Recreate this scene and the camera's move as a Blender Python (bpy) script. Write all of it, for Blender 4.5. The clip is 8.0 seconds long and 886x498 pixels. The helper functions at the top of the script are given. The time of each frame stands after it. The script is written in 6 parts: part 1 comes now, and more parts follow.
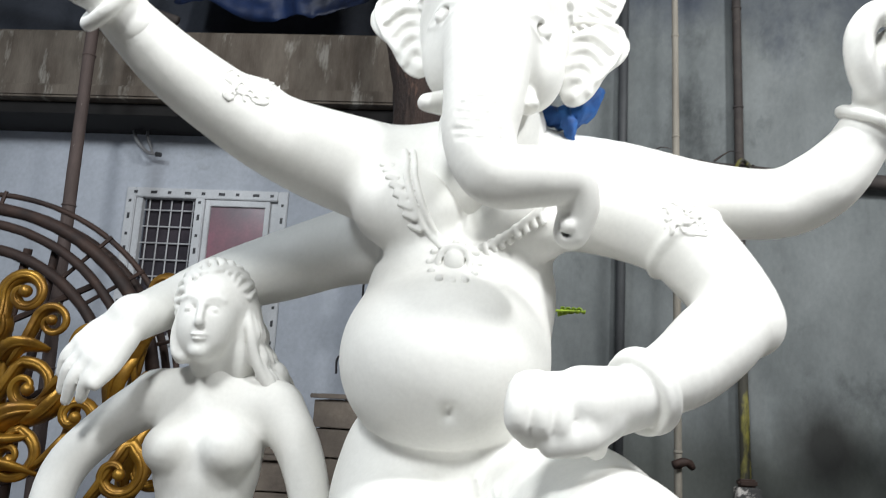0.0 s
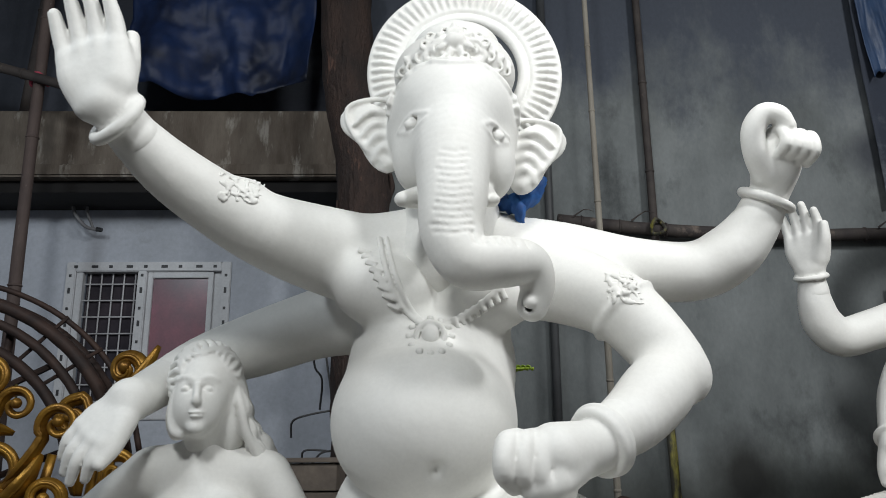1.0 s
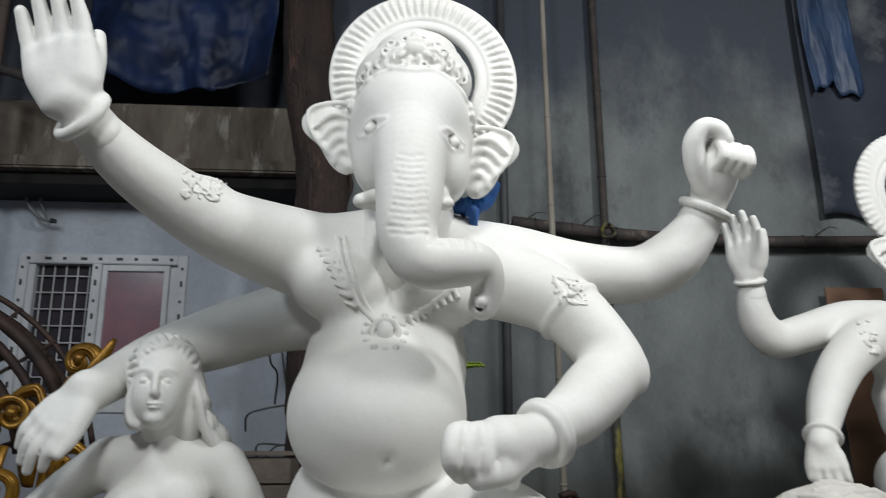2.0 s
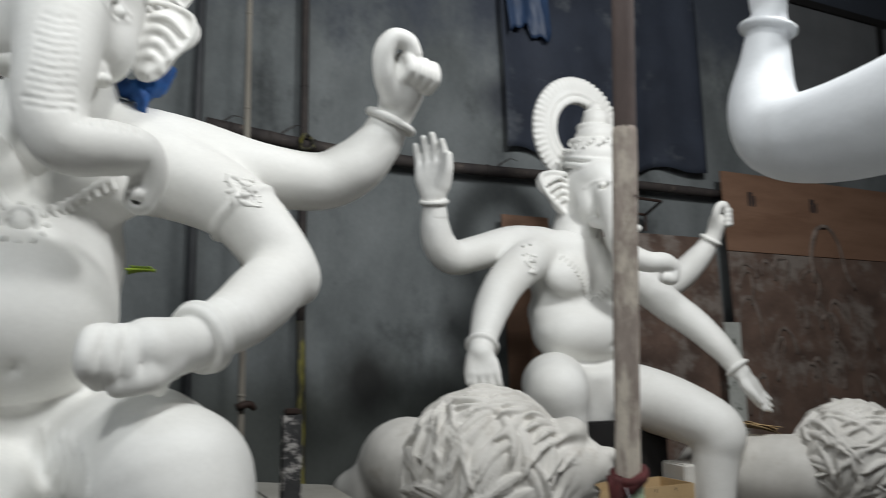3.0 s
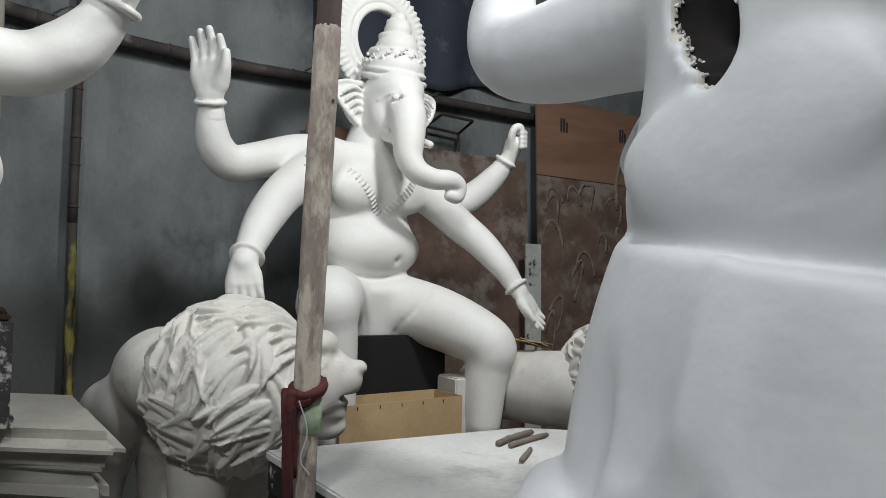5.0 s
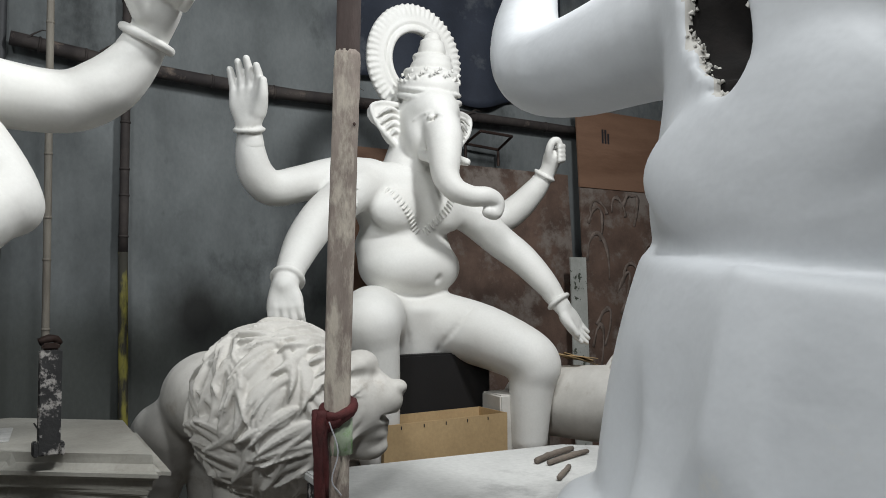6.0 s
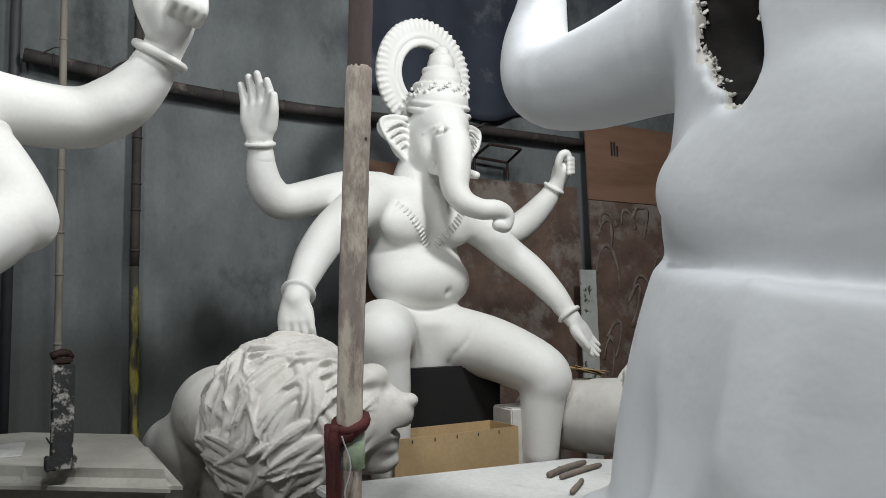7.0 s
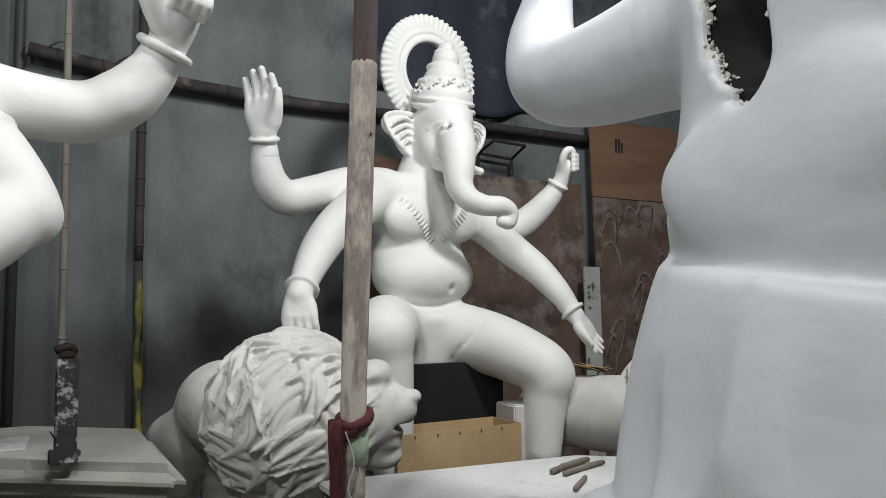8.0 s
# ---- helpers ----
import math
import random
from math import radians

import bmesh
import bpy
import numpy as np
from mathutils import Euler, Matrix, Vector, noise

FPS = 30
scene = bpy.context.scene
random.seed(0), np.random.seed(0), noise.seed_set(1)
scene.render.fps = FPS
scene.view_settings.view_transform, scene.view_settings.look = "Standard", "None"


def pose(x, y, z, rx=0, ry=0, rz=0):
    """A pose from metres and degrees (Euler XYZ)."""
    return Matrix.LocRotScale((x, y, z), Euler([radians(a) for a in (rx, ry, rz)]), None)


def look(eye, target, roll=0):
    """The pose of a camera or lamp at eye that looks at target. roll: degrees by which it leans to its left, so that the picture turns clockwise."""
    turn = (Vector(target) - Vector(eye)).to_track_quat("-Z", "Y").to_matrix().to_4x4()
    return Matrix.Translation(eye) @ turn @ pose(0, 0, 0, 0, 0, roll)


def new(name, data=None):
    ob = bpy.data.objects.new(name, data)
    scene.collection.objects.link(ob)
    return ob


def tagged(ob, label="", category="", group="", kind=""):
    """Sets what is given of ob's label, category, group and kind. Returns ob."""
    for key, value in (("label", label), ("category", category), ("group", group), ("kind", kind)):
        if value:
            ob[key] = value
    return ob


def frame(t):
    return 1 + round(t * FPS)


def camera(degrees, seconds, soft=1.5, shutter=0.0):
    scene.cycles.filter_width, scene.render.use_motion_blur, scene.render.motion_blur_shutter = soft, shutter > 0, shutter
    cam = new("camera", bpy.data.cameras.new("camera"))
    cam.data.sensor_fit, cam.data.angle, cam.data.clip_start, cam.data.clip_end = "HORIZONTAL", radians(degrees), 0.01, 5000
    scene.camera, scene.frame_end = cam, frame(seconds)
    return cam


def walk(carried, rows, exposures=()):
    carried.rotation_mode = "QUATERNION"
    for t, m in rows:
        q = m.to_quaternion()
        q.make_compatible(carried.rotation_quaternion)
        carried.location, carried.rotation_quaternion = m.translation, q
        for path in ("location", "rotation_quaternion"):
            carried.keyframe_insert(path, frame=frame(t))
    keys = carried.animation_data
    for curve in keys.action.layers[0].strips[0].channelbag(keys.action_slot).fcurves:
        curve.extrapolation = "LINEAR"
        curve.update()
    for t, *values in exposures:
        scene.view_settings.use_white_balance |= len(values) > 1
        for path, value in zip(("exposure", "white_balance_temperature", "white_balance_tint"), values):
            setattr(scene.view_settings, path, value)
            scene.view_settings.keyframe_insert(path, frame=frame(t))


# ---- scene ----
cam = camera(59.5, 8.0, soft=0.9, shutter=0.4)
PATH = [
    (0, (0.182, -0.155, 1.713), (0.016, 1.806, 2.073), 3.2),
    (0.5, (0.165, -0.328, 1.743), (0.119, 1.619, 2.199), 1.7),
    (0.8, (0.082, -0.422, 1.735), (0.131, 1.519, 2.262), 0.4),
    (1, (0.027, -0.485, 1.729), (0.071, 1.454, 2.219), -0.5),
    (1.2, (-0.003, -0.514, 1.725), (0.062, 1.413, 2.258), -0.5),
    (2.3, (0.056, -0.602, 1.694), (0.333, 1.332, 2.124), 0.5),
    (2.5, (0.078, -0.588, 1.68), (0.52, 1.325, 2.061), 0.5),
    (3, (0.165, -0.515, 1.679), (1.034, 1.265, 1.956), -0.4),
    (3.5, (0.204, -0.527, 1.686), (1.292, 1.132, 1.935), -0.5),
    (4, (0.252, -0.621, 1.645), (1.412, 1.006, 1.7), 0.1),
    (4.5, (0.453, -0.628, 1.654), (1.648, 0.974, 1.735), 0.4),
    (4.7, (0.541, -0.639, 1.668), (1.748, 0.955, 1.726), 1.5),
    (6, (0.664, -0.703, 1.677), (1.735, 0.983, 1.783), -0.2),
    (6.5, (0.664, -0.697, 1.68), (1.729, 0.99, 1.805), -0.3),
    (7, (0.655, -0.701, 1.679), (1.706, 0.994, 1.818), -0.4),
    (7.5, (0.655, -0.696, 1.675), (1.706, 1.003, 1.784), -0.1),
    (8, (0.654, -0.696, 1.678), (1.699, 1.005, 1.808), -0.1),
]
walk(cam, [(t, look(eye, target, roll)) for t, eye, target, roll in PATH],
     exposures=[(0, 0.86), (0.4, 0.36), (0.5, 0.20), (0.7, 0.10), (1.0, 0.06), (1.6, 0.03), (2.3, -0.08), (3.0, -0.10), (4.0, -0.01), (8.0, 0.03)])

# ---- light ----
world = bpy.data.worlds.new("hall_air")
scene.world = world
world.use_nodes = True
world.node_tree.nodes["Background"].inputs[0].default_value = (0.55, 0.65, 0.8, 1)
world.node_tree.nodes["Background"].inputs[1].default_value = 0.07


def area_lamp(name, eye, target, size, watts, colour):
    data = bpy.data.lights.new(name, "AREA")
    data.shape, data.size, data.energy, data.color = "DISK", size, watts, colour
    ob = new(name, data)
    ob.matrix_world = look(eye, target)
    return ob


# unseen overhead key, its place inferred from how the statues are lit
area_lamp("unseen_area_lamp", (1.15, 0.20, 4.75), (0.75, 1.7, 1.7), 0.40, 42, (0.975, 0.995, 1.0))
# unseen lamps added as fill: behind left, window wall, statue by the wall
area_lamp("unseen_area_lamp", (-1.0, -1.5, 4.6), (0.4, 2.0, 1.7), 0.7, 88, (0.965, 0.995, 1.0))
area_lamp("unseen_area_lamp", (-2.9, 1.0, 4.4), (-1.9, 4.4, 1.0), 0.5, 34, (0.86, 0.94, 1.0))
area_lamp("unseen_area_lamp", (3.2, 0.4, 5.0), (3.3, 3.6, 1.5), 0.6, 122, (0.975, 0.995, 1.0))


# ---- materials ----
def material(name, base, second=None, rough=0.7, metal=0.0, scale=4.0, fine=60.0, bump=0.15, spread=(0.35, 0.65), stretch=(1, 1, 1), third=None, third_at=(0.6, 0.7), third_scale=1.3, distance=0.004, coat=0.0, band=None, damp=None, blots=(), lump=0.0, vary=0.07):
    m = bpy.data.materials.new(name)
    m.use_nodes = True
    nt = m.node_tree
    bsdf = nt.nodes["Principled BSDF"]
    bsdf.inputs["Roughness"].default_value = rough
    bsdf.inputs["Metallic"].default_value = metal
    bsdf.inputs["Coat Weight"].default_value = coat
    co = nt.nodes.new("ShaderNodeTexCoord")
    mp = nt.nodes.new("ShaderNodeMapping")
    mp.inputs["Scale"].default_value = stretch
    nt.links.new(co.outputs["Object"], mp.inputs[0])

    def cloud(size, detail=6.0, rough_=0.6):
        n = nt.nodes.new("ShaderNodeTexNoise")
        n.inputs["Scale"].default_value, n.inputs["Detail"].default_value, n.inputs["Roughness"].default_value = size, detail, rough_
        nt.links.new(mp.outputs[0], n.inputs["Vector"])
        return n.outputs["Fac"]

    def ramp(fac, lo, hi):
        r = nt.nodes.new("ShaderNodeMapRange")
        r.inputs["From Min"].default_value, r.inputs["From Max"].default_value = lo, hi
        nt.links.new(fac, r.inputs["Value"])
        return r.outputs["Result"]

    def mix(fac, a, b):
        x = nt.nodes.new("ShaderNodeMix")
        x.data_type = "RGBA"
        nt.links.new(fac, x.inputs["Factor"])
        for socket, value in ((x.inputs["A"], a), (x.inputs["B"], b)):
            if isinstance(value, tuple):
                socket.default_value = (*value, 1)
            else:
                nt.links.new(value, socket)
        return x.outputs["Result"]

    grain = cloud(fine, 4.0)
    colour = mix(ramp(cloud(scale), *spread), base, second or tuple(0.8 * c for c in base))
    if third:
        colour = mix(ramp(cloud(third_scale, 8.0, 0.68), *third_at), colour, third)
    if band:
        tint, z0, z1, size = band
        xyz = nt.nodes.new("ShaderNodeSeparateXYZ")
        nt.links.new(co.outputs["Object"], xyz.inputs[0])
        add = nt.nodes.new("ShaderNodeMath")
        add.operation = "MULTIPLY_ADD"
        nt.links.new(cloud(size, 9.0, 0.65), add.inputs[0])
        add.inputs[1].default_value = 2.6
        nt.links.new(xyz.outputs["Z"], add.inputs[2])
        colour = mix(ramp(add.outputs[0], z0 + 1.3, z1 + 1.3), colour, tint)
    if damp:
        tint, z0, z1 = damp
        xyz = nt.nodes.new("ShaderNodeSeparateXYZ")
        nt.links.new(co.outputs["Object"], xyz.inputs[0])
        add = nt.nodes.new("ShaderNodeMath")
        add.operation = "MULTIPLY_ADD"
        nt.links.new(cloud(2.3, 8.0, 0.6), add.inputs[0])
        add.inputs[1].default_value = 0.9
        nt.links.new(xyz.outputs["Z"], add.inputs[2])
        colour = mix(ramp(add.outputs[0], z1 + 0.45, z0 + 0.45), colour, tint)
    for at, size, tint in blots:
        away = nt.nodes.new("ShaderNodeVectorMath")
        away.operation = "DISTANCE"
        nt.links.new(co.outputs["Object"], away.inputs[0])
        away.inputs[1].default_value = at
        add = nt.nodes.new("ShaderNodeMath")
        add.operation = "MULTIPLY_ADD"
        nt.links.new(cloud(2.6, 7.0, 0.6), add.inputs[0])
        add.inputs[1].default_value = size
        nt.links.new(away.outputs["Value"], add.inputs[2])
        colour = mix(ramp(add.outputs[0], 1.5 * size, 0.8 * size), colour, tint)
    hsv = nt.nodes.new("ShaderNodeHueSaturation")
    nt.links.new(colour, hsv.inputs["Color"])
    value = nt.nodes.new("ShaderNodeMapRange")
    value.inputs["To Min"].default_value, value.inputs["To Max"].default_value = 1 - vary, 1 + vary
    value.inputs["From Min"].default_value, value.inputs["From Max"].default_value = 0.3, 0.7
    nt.links.new(grain, value.inputs["Value"])
    nt.links.new(value.outputs["Result"], hsv.inputs["Value"])
    nt.links.new(hsv.outputs["Color"], bsdf.inputs["Base Color"])
    if bump:
        b = nt.nodes.new("ShaderNodeBump")
        b.inputs["Strength"].default_value, b.inputs["Distance"].default_value = bump, distance
        nt.links.new(grain, b.inputs["Height"])
        if lump:
            low = nt.nodes.new("ShaderNodeBump")
            low.inputs["Strength"].default_value, low.inputs["Distance"].default_value = lump, 0.02
            nt.links.new(cloud(9.0, 3.0, 0.45), low.inputs["Height"])
            nt.links.new(low.outputs["Normal"], b.inputs["Normal"])
        nt.links.new(b.outputs["Normal"], bsdf.inputs["Normal"])
    return m


PLASTER = material("white_plaster", (0.80, 0.795, 0.765), (0.735, 0.725, 0.69), 0.60, scale=3, fine=80, bump=0.09, distance=0.002, lump=0.19, vary=0.025)
RAW_PLASTER = material("raw_plaster", (0.68, 0.66, 0.62), (0.57, 0.55, 0.51), 0.7, scale=6, fine=70, bump=0.12, vary=0.03, third=(0.42, 0.38, 0.33), third_at=(0.58, 0.75), third_scale=5)
PRIMED = material("primed_plaster", (0.74, 0.76, 0.78), (0.66, 0.68, 0.70), 0.52, scale=2.2, fine=80, bump=0.03, third=(0.78, 0.75, 0.67), third_at=(0.60, 0.74), third_scale=2.6, distance=0.002, lump=0.30, vary=0.015)
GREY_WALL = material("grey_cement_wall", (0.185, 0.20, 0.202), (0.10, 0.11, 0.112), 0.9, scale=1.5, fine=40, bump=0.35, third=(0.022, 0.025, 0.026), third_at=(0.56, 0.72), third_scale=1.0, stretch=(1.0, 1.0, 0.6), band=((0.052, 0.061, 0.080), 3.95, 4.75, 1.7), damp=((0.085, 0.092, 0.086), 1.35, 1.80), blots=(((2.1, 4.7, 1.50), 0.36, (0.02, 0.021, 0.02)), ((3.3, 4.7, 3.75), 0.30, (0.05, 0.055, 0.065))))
# dark blue-grey with paler mottling, for the loft and east walls
DARK_WALL = material("dark_mottled_wall", (0.045, 0.05, 0.065), (0.025, 0.03, 0.04), 0.9, scale=1.6, fine=40, bump=0.25, third=(0.12, 0.13, 0.145), third_at=(0.55, 0.75), third_scale=1.0)
WHITE_WALL = material("whitewashed_wall", (0.46, 0.49, 0.55), (0.36, 0.385, 0.43), 0.9, scale=1.2, fine=35, bump=0.2, third=(0.22, 0.22, 0.22), third_at=(0.62, 0.8), third_scale=1.1)
CONCRETE = material("stained_concrete", (0.16, 0.135, 0.11), (0.075, 0.058, 0.045), 0.9, scale=3.0, fine=45, bump=0.6, third=(0.27, 0.25, 0.22), third_at=(0.56, 0.66), third_scale=4, stretch=(1.8, 1, 0.45))
FLOOR = material("dusty_floor", (0.17, 0.155, 0.14), (0.10, 0.09, 0.08), 0.9, scale=1.5, fine=30, bump=0.4, third=(0.4, 0.39, 0.37), third_at=(0.58, 0.72), third_scale=2.5)
CEILING = material("ceiling_sheet", (0.20, 0.20, 0.21), (0.13, 0.13, 0.14), 0.8, scale=2, fine=25)
BARK = material("rusty_bark", (0.045, 0.026, 0.02), (0.016, 0.011, 0.010), 0.85, scale=7, fine=45, bump=0.9, stretch=(1, 1, 0.35), third=(0.14, 0.075, 0.055), third_at=(0.60, 0.68), third_scale=6, distance=0.03)
BAMBOO_GREY = material("weathered_bamboo", (0.27, 0.25, 0.21), (0.17, 0.15, 0.125), 0.75, scale=5, fine=70, stretch=(2, 2, 0.4), bump=0.3)
BAMBOO_DARK = material("dark_bamboo", (0.055, 0.045, 0.04), (0.025, 0.02, 0.02), 0.8, scale=5, fine=50, bump=0.4, third=(0.14, 0.11, 0.09), third_at=(0.6, 0.72), third_scale=6)
BAMBOO_YELLOW = material("yellow_painted_bamboo", (0.27, 0.245, 0.05), (0.045, 0.042, 0.032), 0.7, scale=14, fine=60, stretch=(1, 1, 0.25), spread=(0.38, 0.50))
PROP_WOOD = material("plaster_splashed_timber", (0.40, 0.34, 0.295), (0.22, 0.175, 0.15), 0.85, scale=6, fine=85, stretch=(1.5, 1.5, 0.5), bump=0.7, third=(0.56, 0.50, 0.42), third_at=(0.50, 0.58), third_scale=5)
BARE_WOOD = material("bare_brown_timber", (0.10, 0.072, 0.064), (0.06, 0.042, 0.038), 0.8, scale=6, fine=85, stretch=(1.5, 1.5, 0.4), bump=0.5, third=(0.38, 0.35, 0.31), third_at=(0.66, 0.70), third_scale=14)
STAKE_WOOD = material("whitewashed_stake", (0.055, 0.055, 0.056), (0.03, 0.03, 0.032), 0.85, scale=8, fine=60, bump=0.6, third=(0.48, 0.46, 0.44), third_at=(0.525, 0.585), third_scale=13)
PLY = material("plywood_sheet", (0.25, 0.145, 0.095), (0.19, 0.105, 0.066), 0.6, scale=2, fine=70, stretch=(0.5, 1, 3), third=(0.15, 0.075, 0.045), third_at=(0.58, 0.75), third_scale=1.2, bump=0.1)
PLY_OLD = material("plaster_stained_plywood", (0.17, 0.110, 0.084), (0.085, 0.055, 0.043), 0.7, scale=3.2, fine=60, bump=0.3, third=(0.23, 0.195, 0.17), third_at=(0.50, 0.62), third_scale=3.4)
CARD = material("cardboard", (0.50, 0.355, 0.19), (0.43, 0.30, 0.155), 0.8, scale=3, fine=60, bump=0.1)
GOLD = material("gold_paint", (0.40, 0.215, 0.03), (0.17, 0.08, 0.014), 0.38, metal=0.6, scale=8, fine=60, bump=0.15)
RUST = material("rusty_iron", (0.055, 0.03, 0.022), (0.025, 0.016, 0.014), 0.7, metal=0.3, scale=8, fine=60, bump=0.4)
TARP = material("blue_tarpaulin", (0.008, 0.026, 0.095), (0.003, 0.006, 0.018), 0.55, scale=2.2, fine=90, bump=0.3, third=(0.05, 0.065, 0.10), third_at=(0.72, 0.80), third_scale=9)
BLUE_CLOTH = material("blue_cloth", (0.015, 0.11, 0.36), (0.01, 0.06, 0.22), 0.7, scale=12, fine=90, bump=0.3)
RED_CLOTH = material("red_cloth", (0.085, 0.014, 0.014), (0.04, 0.008, 0.008), 0.9, scale=14, fine=120, bump=0.5)
PINK_TAPE = material("pink_ribbon", (0.45, 0.06, 0.10), None, 0.8)
GREEN_TAPE = material("pale_green_tape", (0.42, 0.50, 0.36), (0.16, 0.36, 0.09), 0.6, scale=16, fine=90, spread=(0.5, 0.62))
PVC = material("white_window_plastic", (0.56, 0.57, 0.59), (0.45, 0.46, 0.48), 0.4, scale=3)
FILM_MARK = material("dark_film_mark", (0.03, 0.03, 0.035), None, 0.5, bump=0)
PINK_PANE = material("pink_film_pane", (0.25, 0.12, 0.15), (0.14, 0.10, 0.12), 0.25, scale=2.4, fine=50, bump=0.05, third=(0.32, 0.13, 0.18), third_at=(0.5, 0.65), third_scale=1.6)
DARK_PANE = material("dark_glass", (0.03, 0.028, 0.035), (0.055, 0.045, 0.055), 0.15, scale=3, bump=0)
BAR = material("painted_window_bar", (0.5, 0.5, 0.52), None, 0.5)
GREY_PANEL = material("grey_panel", (0.16, 0.165, 0.17), (0.11, 0.115, 0.12), 0.7, scale=1.5)
# near-black for painted shade in gaps, also for the black bars and joint
BLACK = material("black_parts_and_gap_shade", (0.008, 0.007, 0.007), None, 0.9)
# straw inside the hole, with the hollow's shade put into its near-black colour
CAVITY = material("shaded_straw_cavity", (0.010, 0.007, 0.006), (0.005, 0.004, 0.0035), 0.95, scale=12, fine=60, bump=0.6)
WIRE = material("black_wire", (0.02, 0.02, 0.022), None, 0.5, bump=0)
CONDUIT = material("grey_conduit", (0.22, 0.22, 0.23), None, 0.5)
ASH_WOOD = material("grey_old_wood", (0.20, 0.165, 0.135), (0.11, 0.09, 0.075), 0.85, scale=5, fine=60, bump=0.5)
LEAF = material("fresh_leaf", (0.34, 0.48, 0.04), None, 0.6)
BOARD_PAINT = material("flaked_white_board", (0.50, 0.51, 0.48), (0.40, 0.41, 0.38), 0.7, scale=5, third=(0.06, 0.07, 0.05), third_at=(0.57, 0.6), third_scale=12)


# ---- mesh helpers ----
def mesh_object(name, bm, mat, smooth=False):
    me = bpy.data.meshes.new(name)
    bm.normal_update()
    bm.to_mesh(me)
    bm.free()
    if smooth:
        me.polygons.foreach_set("use_smooth", [True] * len(me.polygons))
    me.materials.append(mat)
    return new(name, me)


def part(name, bm, mat, parent, label="", smooth=False):
    ob = mesh_object(name, bm, mat, smooth)
    ob.parent = parent
    if label:
        tagged(ob, label)
    return ob


def thing(name, at, label, category, group=""):
    ob = new(name)
    ob.empty_display_size = 0.1
    ob.matrix_world = Matrix.Translation(at)
    bpy.context.view_layer.update()
    return tagged(ob, label, category, group)


def box(bm, lo, hi, bevel=0.0, m=None):
    ret = bmesh.ops.create_cube(bm, size=1)
    vs = ret["verts"]
    for v in vs:
        v.co = Vector([lo[i] + (v.co[i] + 0.5) * (hi[i] - lo[i]) for i in range(3)])
    if bevel:
        es = list({e for v in vs for e in v.link_edges})
        r = bmesh.ops.bevel(bm, geom=es, offset=bevel, segments=2, affect="EDGES")
        vs = list({v for f in r["faces"] for v in f.verts} | {v for v in vs if v.is_valid})
    if m:
        bmesh.ops.transform(bm, matrix=m, verts=vs)
    return bm


def catmull(points, per=6):
    """A smooth line through rows of numbers (place and radius)."""
    p = np.array(points, float)
    if len(p) < 3:
        return np.array([p[0] + (p[-1] - p[0]) * i / per for i in range(per + 1)])
    q = np.vstack([2 * p[0] - p[1], p, 2 * p[-1] - p[-2]])
    out = []
    for i in range(1, len(q) - 2):
        a, b, c, d = q[i - 1], q[i], q[i + 1], q[i + 2]
        for k in range(per):
            t = k / per
            out.append(0.5 * (2 * b + (c - a) * t + (2 * a - 5 * b + 4 * c - d) * t * t + (3 * b - a - 3 * c + d) * t ** 3))
    out.append(q[-2])
    return np.array(out)


def pipe(bm, points, sides=8, per=5, wobble=0.0, flat=1.0, straight=False):
    """A tube through rows (x, y, z, radius), capped at both ends."""
    line = np.array(points, float) if straight else catmull(points, per)
    rings = []
    up = Vector((0.13, 0.21, 1)).normalized()
    for i, row in enumerate(line):
        a, b = Vector(line[max(i - 1, 0)][:3]), Vector(line[min(i + 1, len(line) - 1)][:3])
        d = (b - a).normalized()
        s = d.cross(up)
        if s.length < 0.05:
            s = d.cross(Vector((1, 0, 0)))
        s.normalize()
        u = s.cross(d).normalized()
        up = u
        ring = []
        for k in range(sides):
            ang = 2 * math.pi * k / sides
            r = row[3] * (1 + wobble * random.uniform(-1, 1))
            ring.append(bm.verts.new(Vector(row[:3]) + s * math.cos(ang) * r + u * math.sin(ang) * r * flat))
        rings.append(ring)
    for a, b in zip(rings, rings[1:]):
        for k in range(sides):
            bm.faces.new((a[k], a[(k + 1) % sides], b[(k + 1) % sides], b[k]))
    bm.faces.new(rings[0][::-1])
    bm.faces.new(rings[-1])
    return bm


